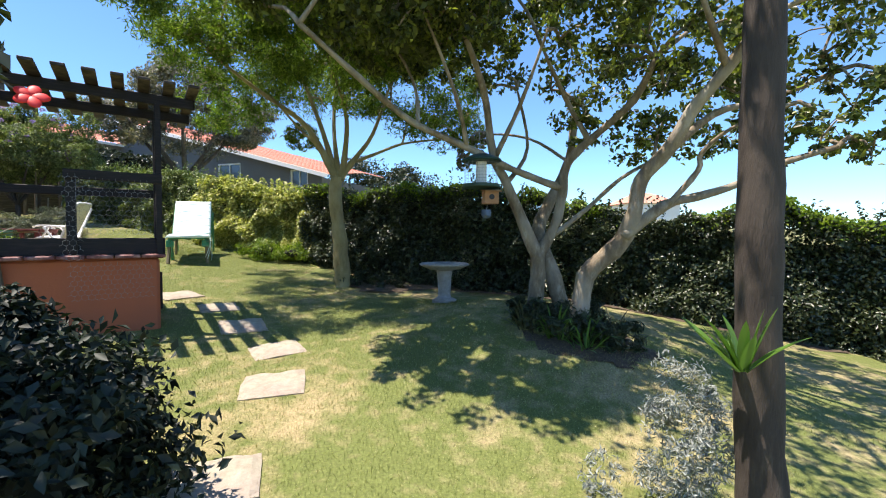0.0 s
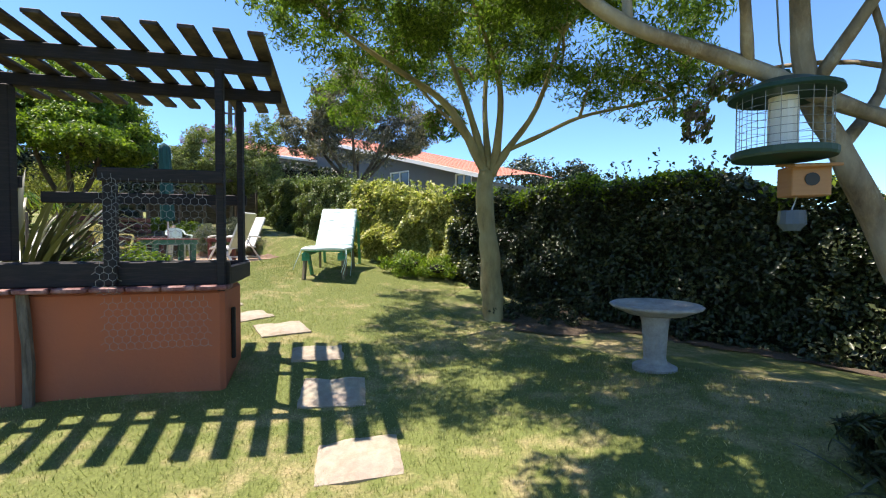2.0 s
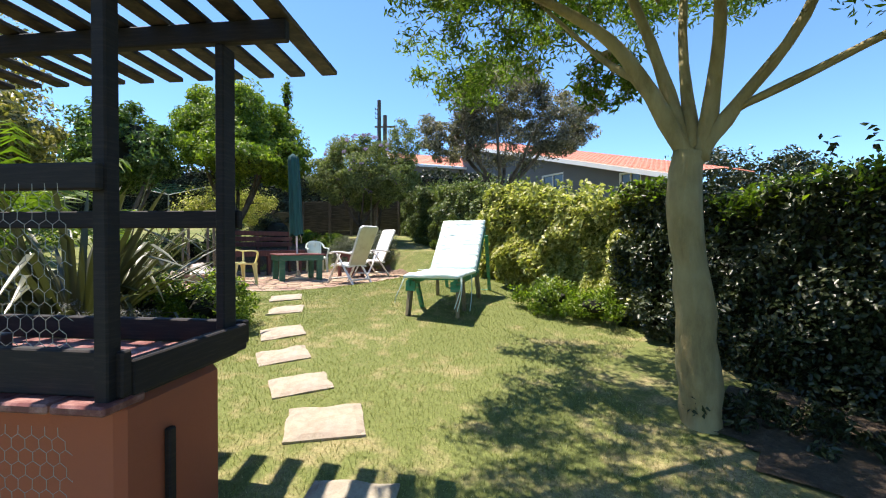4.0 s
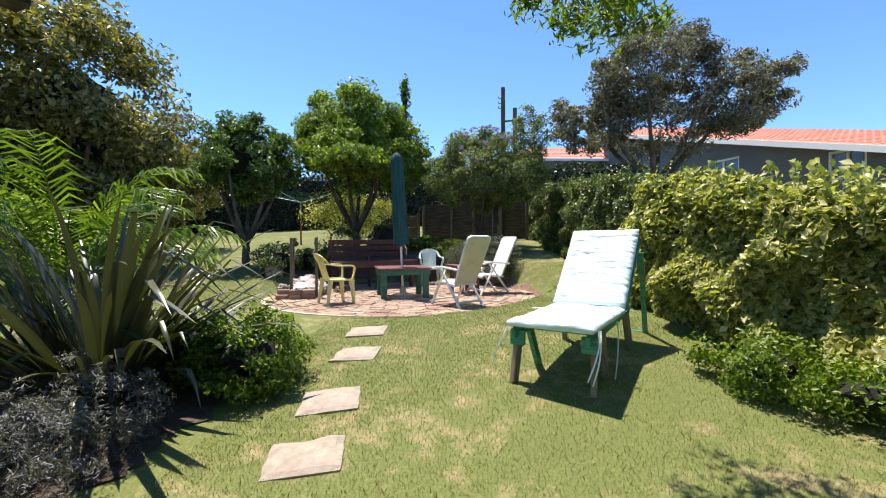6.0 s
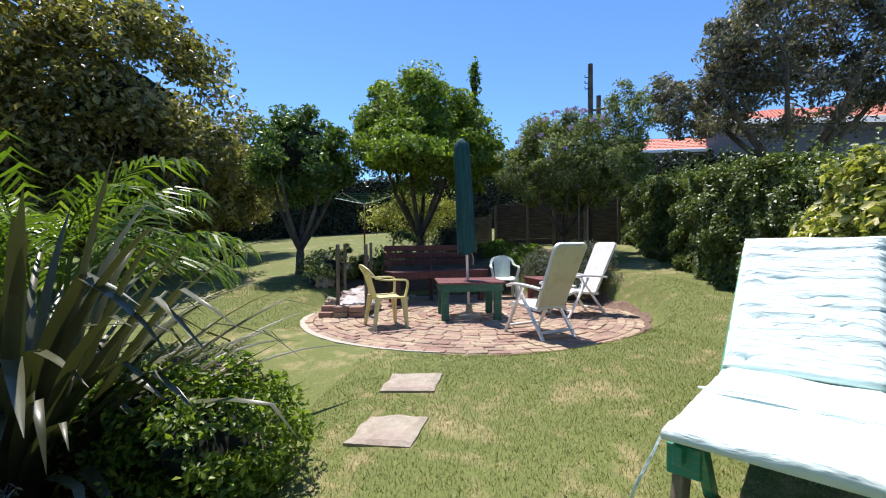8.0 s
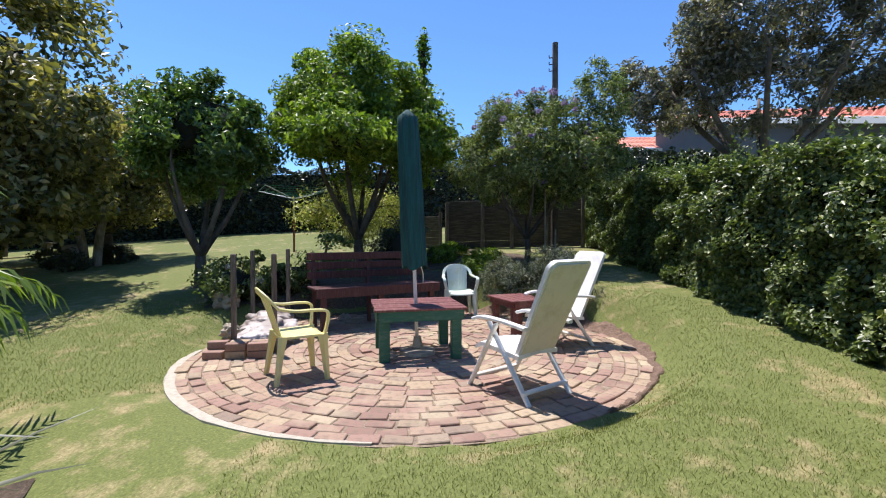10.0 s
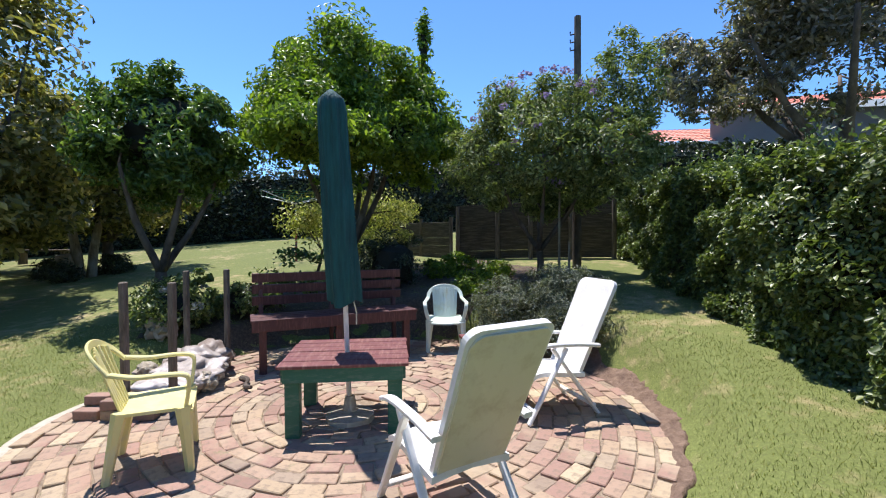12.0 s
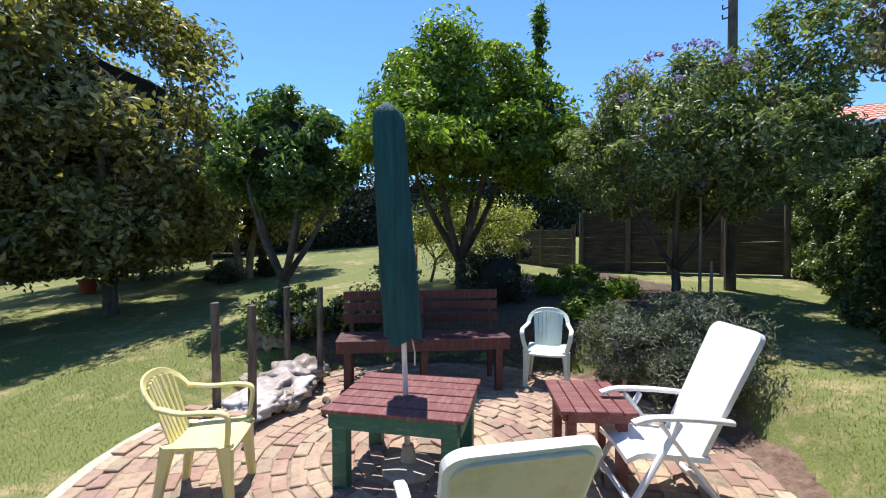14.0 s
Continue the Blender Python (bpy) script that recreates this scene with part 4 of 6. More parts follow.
strap_plant("flax_plant", (-6.75, 4.95), 190, 1.8, 0.085, M["L_flax"], "large flax with long bronze-green sword leaves, some bent", "flax", spread=1.1, stiff=0.6, seed=4, reach=0.3)
strap_plant("aloe", (1.13, 1.6), 16, 0.26, 0.045, M["L_agave"], "bright green aloe growing on the trunk", "aloe", z=1.1, spread=0.85, stiff=0.8, seed=2, reach=0.02)
strap_plant("strappy_clump", (0.85, 1.35), 60, 0.38, 0.018, M["L_agave"], "strappy green clump beside the trunk", "plant", spread=1.1, stiff=0.6, seed=9, reach=0.15)
for k, (x, y) in enumerate(((1.12, 4.25), (0.85, 4.45), (1.35, 4.05), (1.7, 4.3))):
    strap_plant("strappy_clump", (x, y), 26, 0.4, 0.03, M["L_flax"] if k % 2 else M["L_agave"], "strappy leaves at the foot of the many-stemmed tree", "plant", spread=1.3, stiff=0.5, seed=20 + k, reach=0.12)
for x, y, w in ((1.2, 4.35, 0.36), (1.62, 4.12, 0.30), (0.95, 4.7, 0.24), (1.45, 4.65, 0.30)):
    bush("dark_fern_clump", (x, y), [((0, 0, 0.12), (w, w * 0.85, 0.17), 2200)], M["L_hedge"], "dark ferny plants heaped at the foot of the many-stemmed tree", 0.07, 0.22, core=0, clumps=26, spread=0.16, group="fern clumps")
for k, (x, y) in enumerate(((-1.35, 8.0), (-1.0, 7.7), (-1.6, 7.65))):
    bush("ground_cover", (x, y), [((0, 0, 0.08), (0.3, 0.25, 0.12), 700)], M["L_hedge"], "low dark plants at the foot of the feathery tree", 0.06, 0.4, core=0, clumps=14, group="ground cover")


def palm(at):
    root = thing("palm", (*at, gz(*at)), "lush palm with arching bright green fronds", "palm")
    rr = random.Random(5)
    for k in range(7):
        a = k * 0.9
        bm = bmesh.new()
        limb(bm, [(0.15 * math.cos(a), 0.15 * math.sin(a), -0.05), (0.2 * math.cos(a), 0.2 * math.sin(a), 0.6), (0.3 * math.cos(a), 0.3 * math.sin(a), 1.2)], 0.04, 0.02, 7, 0.1, 3)
        part("cane", bm, M["L_palm"], root, "green cane")
    for k in range(40):
        a = rr.uniform(0, 2 * math.pi)
        th, l = rr.uniform(0.15, 1.1), rr.uniform(1.3, 1.95)
        pos = Vector((0.25 * math.cos(a), 0.25 * math.sin(a), rr.uniform(0.6, 1.3)))
        side = Vector((-math.sin(a), math.cos(a), 0))
        bm, steps, path = bmesh.new(), 26, []
        for j in range(steps + 1):
            d = Vector((math.sin(th) * math.cos(a), math.sin(th) * math.sin(a), math.cos(th)))
            path.append((pos.copy(), d.copy()))
            pos = pos + d * l / steps
            th += (1.7 + rr.uniform(-0.1, 0.1)) / steps * (0.3 + 1.3 * j / steps)
        tube(bm, [p for p, d in path], [0.014 - 0.010 * j / steps for j in range(steps + 1)], 4, 0, False)
        for j in range(4, steps + 1):
            p, d = path[j]
            up = side.cross(d)
            t = (j - 3) / (steps - 3)
            ll = 0.42 * math.sin(math.pi * min(1, 0.12 + 0.80 * t)) + 0.05
            for s in (-1, 1):
                for h in (0.0,):
                    q = p + d * h * l / steps
                    w = (side * s * 0.85 + d * rr.uniform(0.55, 1.0) + up * rr.uniform(-0.1, 0.3)).normalized()
                    ll_ = ll * rr.uniform(0.85, 1.25)
                    e = q + w * ll_ + Vector((0, 0, -rr.uniform(0.15, 0.5) * ll_))
                    m = q + w * ll_ * 0.5 + Vector((0, 0, 0.02))
                    c = d * 0.019
                    v = [bm.verts.new(x_) for x_ in (q - c * 0.5, q + c * 0.5, m + c, e, m - c)]
                    bm.faces.new((v[0], v[1], v[2], v[4]))
                    bm.faces.new((v[4], v[2], v[3]))
        part("frond", bm, M["L_palm"], root)


palm((-8.6, 4.4))

# ---- patio ----
patio = thing("patio", (PATIO[0], PATIO[1], PATIO_Z), "round patio of worn red bricks laid in rings, sunlit", "patio")
tagged(patio, kind="structure")
bm = bmesh.new()
lathe(bm, [(PATIO_R + 0.02, -0.2), (PATIO_R + 0.02, -0.006), (0.01, -0.006)], 72)
part("bedding", bm, M["joint"], patio, "sandy reddish bedding between the bricks")
bm = bmesh.new()
rows = []
for k in range(61):
    a = radians(246 + 82 * k / 60)
    f = min(1, k / 6, (60 - k) / 22)
    w = 0.012 * noise.noise(Vector((k * 0.3, 0, 0)))
    rows.append([bm.verts.new((r * math.cos(a), r * math.sin(a), z)) for r, z in ((PATIO_R - 0.035, -0.1), (PATIO_R - 0.035, 0.004), (PATIO_R - 0.02, 0.009), (PATIO_R + 0.0 + 0.055 * f + w, 0.008), (PATIO_R + 0.02 + 0.055 * f + w, -0.1))])
for a, b in zip(rows, rows[1:]):
    for k in range(4):
        bm.faces.new((a[k], a[k + 1], b[k + 1], b[k]))
part("edging", bm, M["concrete"], patio, "cream concrete edging", smooth=False)


# ---- stepping stones ----
STONES = [(-1.37, 3.42, 0.48, 0.50, 17), (-1.66, 4.27, 0.48, 0.42, 33), (-2.27, 4.88, 0.48, 0.42, 33), (-2.78, 5.36, 0.44, 0.30, 40), (-3.48, 5.69, 0.48, 0.42, 56),
          (-4.14, 5.90, 0.44, 0.38, 68), (-4.87, 6.15, 0.45, 0.38, 67), (-5.53, 6.50, 0.44, 0.40, 66), (-6.40, 7.02, 0.43, 0.38, 54), (-7.08, 7.39, 0.44, 0.36, 58), (-1.22, 2.22, 0.45, 0.4, 20), (-4.44, 5.04, 0.2, 0.2, 50), (-4.22, 5.14, 0.22, 0.2, 62)]
stone_root = None
for x, y, w, l, a in STONES:
    bm = bmesh.new()
    t = bmesh.new()
    bmesh.ops.create_grid(t, x_segments=9, y_segments=9, size=0.5)
    for v in t.verts:
        e = max(abs(v.co.x), abs(v.co.y))
        n1 = noise.noise(Vector((v.co.x * 3 + x * 5, v.co.y * 3 + y * 5, 0)))
        v.co = Vector((v.co.x * w * (1 + 0.06 * n1), v.co.y * l * (1 + 0.08 * n1), (0.02 if e < 0.47 else 0.006) + 0.012 * n1))
    r = bmesh.ops.extrude_face_region(t, geom=t.faces[:])
    for g_ in r["geom"]:
        if isinstance(g_, bmesh.types.BMVert):
            g_.co.z -= 0.06
    bmesh.ops.recalc_face_normals(t, faces=t.faces[:])
    merge(bm, t)
    sx, sy = (gz(x + 0.2, y) - gz(x - 0.2, y)) / 0.4, (gz(x, y + 0.2) - gz(x, y - 0.2)) / 0.4
    ob = part("stepping_stone", bm, M["stone"], None)
    nrm = Vector((-sx, -sy, 1)).normalized()
    ob.matrix_world = Matrix.Translation((x, y, gz(x, y) + 0.006)) @ Vector((0, 0, 1)).rotation_difference(nrm).to_matrix().to_4x4() @ pose(0, 0, 0, 0, 0, a)
    tagged(ob, "flat weathered stepping stone set in the lawn", "stepping stone", "stepping stones")

patch("bed_soil", [(-1.7, 7.5), (-1.2, 7.1), (0.0, 7.5), (1.4, 7.0), (3.0, 6.4), (5.2, 5.35), (5.2, 5.8), (3.2, 6.9), (0.8, 7.8), (-1.2, 8.7), (-1.7, 8.4)], M["soil"], "bare brown soil and leaf litter under the hedge", "soil")
patch("tree_foot_soil", [(0.9, 4.6), (0.8, 4.1), (1.1, 3.9), (1.7, 3.75), (2.1, 4.0), (1.9, 4.5), (1.4, 5.0)], M["soil"], "bare pinkish brown earth round the many-stemmed tree", "soil", lift=0.006)
patch("flax_bed_soil", [(-5.2, 5.0), (-5.9, 5.7), (-6.6, 6.4), (-8.2, 6.2), (-9.0, 5.6), (-9.0, 3.4), (-4.9, 3.0), (-4.8, 4.4)], M["soil"], "dark bed soil with dry leaves", "soil")
patch("back_bed_soil", [(-12.2, 9.9), (-12.0, 12.2), (-13.2, 13.6), (-15.8, 13.2), (-15.6, 10.9), (-13.6, 7.0), (-12.6, 7.0)], M["soil"], "pale dry bed soil behind the bench", "soil")

# ---- the bar under its pergola ----
BAR = Matrix.Translation((-2.95, 4.5, 0)) @ Matrix(((-0.82, -0.572, 0, 0), (-0.572, 0.82, 0, 0), (0, 0, 1, 0), (0, 0, 0, 1)))
# local axes: x along the front towards the back garden, y inwards
BD, BL = 0.58, 2.3


def barbox(name, parent, lo, hi, mat, label="", bevel=0.006):
    bm = bmesh.new()
    c = [(a + b) / 2 for a, b in zip(lo, hi)]
    box(bm, c, [abs(b - a) for a, b in zip(lo, hi)], BAR, bevel)
    bmesh.ops.recalc_face_normals(bm, faces=bm.faces[:])
    return part(name, bm, mat, parent, label)


bar = tagged(new("garden_bar"), "terracotta-plastered garden bar with a dark timber rim", "garden bar")
barbox("wall", bar, (0, 0.0, 0.3), (1.22, BD, 1.37), M["plaster"], "rough terracotta plaster", 0.03)
barbox("wall", bar, (1.24, -0.03, 0.3), (BL, BD, 1.37), M["plaster"], "rough terracotta plaster", 0.03)
for k in range(11):
    barbox("ledge_tile", bar, (-0.05 + k * 0.215, -0.12, 1.37), (0.155 + k * 0.215, 0.06, 1.405), M["redtile"], bevel=0.008)
barbox("front_rim", bar, (-0.05, -0.045, 1.408), (BL, 0.0, 1.57), M["darkwood"], "dark stained board")
barbox("end_rim", bar, (-0.05, 0.004, 1.40), (-0.002, BD + 0.14, 1.53), M["darkwood"], "dark stained board")
barbox("rear_rim", bar, (-0.03, BD + 0.145, 1.42), (BL, BD + 0.195, 1.54), M["darkwood"], "dark stained board")
barbox("ledge", bar, (0.0, 0.004, 1.372), (BL, BD + 0.14, 1.40), M["darkwood"])
for k in range(10):
    barbox("top_tile", bar, (0.0 + k * 0.225, 0.10, 1.404), (0.218 + k * 0.225, BD + 0.13, 1.425), M["redtile"], bevel=0.006)
bm = bmesh.new()
limb(bm, [BAR @ Vector((1.20, -0.04, 0.45)), BAR @ Vector((1.18, -0.05, 0.9)), BAR @ Vector((1.215, -0.04, 1.39))], 0.04, 0.035, 8)
part("stake", bm, M["greywood"], bar, "rough round wooden stake")
barbox("cleat", bar, (-0.03, 0.2, 0.8), (-0.002, 0.24, 1.2), M["darkwood"])

perg = tagged(new("pergola"), "dark stained timber pergola with flat slats over the bar", "pergola")
for x, y, w, d, z0, z1 in ((0.0, 0.0, 0.055, 0.06, 1.36, 2.93), (0.0, BD + 0.09, 0.045, 0.10, 1.40, 2.90), (0.69, 0.0, 0.075, 0.06, 1.42, 2.16), (1.65, BD + 0.04, 0.09, 0.09, 1.56, 2.90), (3.3, BD + 0.04, 0.09, 0.09, 0.6, 2.90), (3.3, -0.04, 0.09, 0.09, 0.6, 2.90)):
    barbox("post", perg, (x - w / 2, y - 0.05 - d / 2, z0), (x + w / 2, y - 0.05 + d / 2, z1), M["darkwood"])
barbox("beam", perg, (-0.34, -0.025, 2.93), (4.0, 0.025, 3.03), M["darkwood"])
barbox("beam", perg, (-0.34, BD - 0.02, 2.90), (4.0, BD + 0.03, 3.0), M["darkwood"])
for k in range(21):
    x = -0.30 + 0.205 * k
    bm = bmesh.new()
    beam(bm, BAR @ Vector((x, -0.40, 3.068)), BAR @ Vector((x, BD + 0.64, 2.990)), 0.1, 0.028)
    part("slat", bm, M["raftwood"], perg)
barbox("rail", perg, (-0.03, -0.115, 2.12), (0.74, -0.085, 2.21), M["darkwood"])
barbox("rail", perg, (-0.03, BD + 0.10, 2.02), (1.5, BD + 0.14, 2.11), M["darkwood"])
barbox("rail", perg, (1.6, BD + 0.04, 2.13), (3.3, BD + 0.08, 2.22), M["darkwood"])


# ---- furniture ----
def monobloc(name, at, turn, mat, label, z=PATIO_Z):
    """A one-piece plastic armchair: front towards +y."""
    root = thing(name, (at[0], at[1], z), label, "garden chair", "plastic chairs", turn)
    bm = bmesh.new()
    t = bmesh.new()
    bmesh.ops.create_grid(t, x_segments=8, y_segments=8, size=0.5)
    for v in t.verts:
        x, y = v.co.x, v.co.y
        v.co = Vector((x * (0.44 + 0.06 * (y + 0.5)), y * 0.42 + 0.01, 0.425 - 0.028 * (1 - (2 * x) ** 2) * (1 - abs(y)) - 0.03 * max(0, y - 0.38) * 6))
    r = bmesh.ops.extrude_face_region(t, geom=t.faces[:])
    for g_ in r["geom"]:
        if isinstance(g_, bmesh.types.BMVert):
            g_.co.z -= 0.02
    bmesh.ops.recalc_face_normals(t, faces=t.faces[:])
    merge(bm, t)
    part("seat", bm, mat, root, smooth=False)
    for sx in (-1, 1):
        bm = bmesh.new()
        tube(bm, [(sx * 0.240, 0.20, 0.0), (sx * 0.228, 0.18, 0.25), (sx * 0.220, 0.165, 0.425)], [0.028, 0.038, 0.052], 6)
        part("leg", bm, mat, root)
        bm = bmesh.new()
        tube(bm, [(sx * 0.230, -0.25, 0.0), (sx * 0.205, -0.21, 0.25), (sx * 0.188, -0.18, 0.425)], [0.026, 0.034, 0.046], 6)
        part("leg", bm, mat, root)
        bm = bmesh.new()
        pts = smooth_path([(sx * 0.225, 0.18, 0.42), (sx * 0.262, 0.2, 0.55), (sx * 0.275, 0.19, 0.635), (sx * 0.28, 0.08, 0.655), (sx * 0.265, -0.08, 0.655), (sx * 0.235, -0.22, 0.68)], 4)
        strip(bm, pts, 0.024, 0.05, up=(-sx, 0, 0.001))
        part("armrest", bm, mat, root)
    bm = bmesh.new()
    top = smooth_path([(-0.24, -0.22, 0.67), (-0.215, -0.29, 0.755), (-0.13, -0.345, 0.815), (0, -0.36, 0.835), (0.13, -0.345, 0.815), (0.215, -0.29, 0.755), (0.24, -0.22, 0.67)], 4)
    strip(bm, top, 0.05, 0.018, up=(0, 1, 0.25))
    part("backrest", bm, mat, root)
    for k in range(-3, 4):
        x = k * 0.052
        zt_ = 0.815 - 0.9 * x * x
        bm = bmesh.new()
        beam(bm, (x * 0.85, -0.185, 0.41), (x, -0.345 + abs(x) * 0.25, zt_), 0.030 if mat != M["pale"] else 0.05, 0.012, up=(0, 1, 0), bevel=0.003)
        part("back_slat", bm, mat, root)
    return root


monobloc("plastic_armchair", (-9.55, 7.80), 4, M["yellow"], "faded yellow plastic armchair with a slatted back, on the bricks")
monobloc("plastic_armchair", (-11.62, 10.78), -111, M["pale"], "pale greenish plastic armchair standing by the low table")


def recliner(at, turn, label):
    root = thing("reclining_chair", (*at, PATIO_Z), label, "garden chair", "white reclining chairs", turn)
    for sx in (-1, 1):
        x = sx * 0.27
        for nm, a, b in (("leg", (x, 0.33, 0), (x, -0.02, 0.60)), ("leg", (x * 0.92, -0.36, 0), (x * 0.92, 0.10, 0.60))):
            bm = bmesh.new()
            beam(bm, a, b, 0.028, 0.048, up=(1, 0, 0), bevel=0.008)
            part(nm, bm, M["white"], root)
        bm = bmesh.new()
        pts = smooth_path([(x, -0.34, 0.60), (x, -0.1, 0.625), (x, 0.15, 0.63), (x, 0.27, 0.60)], 3)
        strip(bm, pts, 0.055, 0.03)
        part("armrest", bm, M["white"], root)
    for y, z in ((-0.30, 0.09), (0.27, 0.10)):
        bm = bmesh.new()
        beam(bm, (-0.27, y, z), (0.27, y, z), 0.03, 0.04, up=(0, 1, 0), bevel=0.008)
        part("crossbar", bm, M["white"], root)
    bm = bmesh.new()
    rows = []
    for k in range(9):
        y = 0.29 - 0.52 * k / 8
        z = 0.425 - 0.05 * k / 8 - (0.05 if k == 0 else 0.012 if k == 1 else 0)
        rows.append([bm.verts.new((x, y, z + 0.012 * math.cos(x * 11))) for x in (-0.235, -0.12, 0, 0.12, 0.235)])
    for a, b in zip(rows, rows[1:]):
        for k in range(4):
            bm.faces.new((a[k], a[k + 1], b[k + 1], b[k]))
    r = bmesh.ops.extrude_face_region(bm, geom=bm.faces[:])
    for g_ in r["geom"]:
        if isinstance(g_, bmesh.types.BMVert):
            g_.co.z -= 0.035
    bmesh.ops.recalc_face_normals(bm, faces=bm.faces[:])
    part("seat", bm, M["white"], root)
    # the back: a rounded shell with a raised rim
    lo, hi = Vector((0, -0.19, 0.36)), Vector((0, -0.56, 1.13))
    ax, upv = (hi - lo).normalized(), Vector((1, 0, 0)).cross((hi - lo).normalized())
    for nm, mat, off, th, inset, lab in (("backrest", M["white"], 0.0, 0.035, 0.0, ""), ("back_panel", M["cream"], 0.026, 0.012, 0.022, "yellowed panel at the back")):
        bm, ring = bmesh.new(), []
        L = (hi - lo).length
        w = 0.245 - inset
        outline = []
        for k in range(7):
            a = math.pi / 2 * k / 6
            outline.append((w - 0.07 + 0.07 * math.cos(a), L - inset - 0.07 + 0.07 * math.sin(a)))
        for k in range(7):
            a = math.pi / 2 * k / 6
            outline.append((-w + 0.07 - 0.07 * math.sin(a), L - inset - 0.07 + 0.07 * math.cos(a)))
        outline += [(-w * 0.9, inset), (w * 0.9, inset)]
        f0 = [bm.verts.new(lo + Vector((u_, 0, 0)) + ax * v_ + upv * (off + th / 2 - 0.03 * math.sin(math.pi * v_ / L))) for u_, v_ in outline]
        f1 = [bm.verts.new(lo + Vector((u_, 0, 0)) + ax * v_ + upv * (off - th / 2 - 0.03 * math.sin(math.pi * v_ / L))) for u_, v_ in outline]
        bm.faces.new(f0)
        bm.faces.new(list(reversed(f1)))
        for k in range(len(f0)):
            j = (k + 1) % len(f0)
            bm.faces.new((f0[k], f1[k], f1[j], f0[j]))
        bmesh.ops.recalc_face_normals(bm, faces=bm.faces[:])
        part(nm, bm, mat, root, lab)
    return root


recliner((-8.27, 9.40), 98, "white plastic reclining chair with a yellowed back panel, on the bricks")
recliner((-9.30, 10.78), 176, "white plastic reclining chair drawn up beside the small table")


def planked_table(name, at, turn, w, d, h, n, gap, topmat, legmat, leg, label, apron, cat="table"):
    """Planks run along x; n planks across y."""
    root = thing(name, (at[0], at[1], PATIO_Z), label, cat, "", turn)
    pw = d / n - gap
    for k in range(n):
        bm = bmesh.new()
        box(bm, (random.uniform(-0.006, 0.006), -d / 2 + (k + 0.5) * d / n, h - 0.014 + random.uniform(-0.002, 0.002)), (w, pw, 0.026), bevel=0.004)
        part("plank", bm, topmat, root)
    for sx in (-1, 1):
        for sy in (-1, 1):
            bm = bmesh.new()
            x, y = sx * (w / 2 - 0.05 - leg / 2), sy * (d / 2 - 0.05 - leg / 2)
            box(bm, (x, y, (h - 0.03) / 2), (leg, leg * 0.8, h - 0.03), bevel=0.006)
            part("leg", bm, legmat, root)
    for s in (-1, 1):
        bm = bmesh.new()
        box(bm, (0, s * (d / 2 - 0.04), h - 0.028 - apron / 2), (w - 0.09, 0.025, apron), bevel=0.003)
        part("apron", bm, legmat, root)
        bm = bmesh.new()
        box(bm, (s * (w / 2 - 0.035), 0, h - 0.028 - apron / 2), (0.025, d - 0.12, apron), bevel=0.003)
        part("apron", bm, legmat, root)
    return root


planked_table("square_table", (-9.79, 9.135), 73.5, 0.98, 0.88, 0.57, 6, 0.017, M["redwood"], M["greenwood"], 0.11, "square garden table with red-brown planks and green legs", 0.11)
planked_table("low_table", (-9.64, 10.45), -8, 0.66, 0.52, 0.57, 5, 0.008, M["redwood"], M["redwood"], 0.08, "small red-brown wooden table beside the chairs", 0.06)

# bench: seat and back of long planks
zben = 1.24
bench = thing("garden_bench", (-11.7, 9.3, zben), "long red-brown wooden bench with a planked back", "bench", "", 92.0)
for y, z, h in ((0.16, 0.93, 0.11), (0.17, 0.79, 0.11), (0.15, 0.65, 0.11)):
    bm = bmesh.new()
    beam(bm, (-0.95, y + 0.08, z), (0.95, y + 0.08, z), h, 0.028, up=(0, 1, 0.15))
    part("back_plank", bm, M["benchwood"], bench)
for k in range(4):
    bm = bmesh.new()
    box(bm, (0, -0.30 + k * 0.125, 0.49), (1.95, 0.115, 0.03))
    part("seat_plank", bm, M["benchwood"], bench)
bm = bmesh.new()
box(bm, (0, -0.34, 0.425), (1.93, 0.03, 0.11))
part("front_board", bm, M["benchwood"], bench)
for x in (-0.85, 0, 0.85):
    bm = bmesh.new()
    beam(bm, (x, -0.28, -0.12), (x, -0.28, 0.475), 0.08, 0.08)
    part("leg", bm, M["benchwood"], bench)
    bm = bmesh.new()
    beam(bm, (x, 0.2, -0.12), (x, 0.285, 0.96), 0.07, 0.05, up=(1, 0, 0))
    part("leg", bm, M["benchwood"], bench)

# umbrella, closed
um = thing("garden_umbrella", (-9.745, 9.13, PATIO_Z), "closed dark green umbrella on a white pole through the table", "umbrella")
bm = bmesh.new()
tube(bm, [(0, 0, 0.0), (-0.015, -0.03, 1.0), (0.06, -0.14, 2.62)], [0.021, 0.021, 0.02], 12)
part("pole", bm, M["white"], um, smooth=True)
bm = bmesh.new()
lathe(bm, [(0.2, 0), (0.2, 0.05), (0.06, 0.08), (0.04, 0.2)], 20)
part("base", bm, M["concrete"], um)
bm = bmesh.new()
rows, NS = [], 26
for k in range(23):
    t = k / 22
    z = 0.98 + 1.72 * t
    c = Vector((-0.015 + 0.078 * t, -0.03 - 0.115 * t, z))
    r = 0.135 - 0.03 * t if t < 0.93 else 0.105 * math.sqrt(max(0.02, 1 - ((t - 0.93) / 0.07) ** 2))
    rows.append([bm.verts.new(c + Vector((math.cos(a), math.sin(a), 0)) * r * (1 + 0.13 * math.sin(a * 7 + t * 2.0) + 0.05 * noise.noise(Vector((a * 2, t * 6, 0)))) + Vector((0, 0, 0.03 * math.sin(a * 3) if k == 0 else 0))) for a in [2 * math.pi * j / NS for j in range(NS)]])
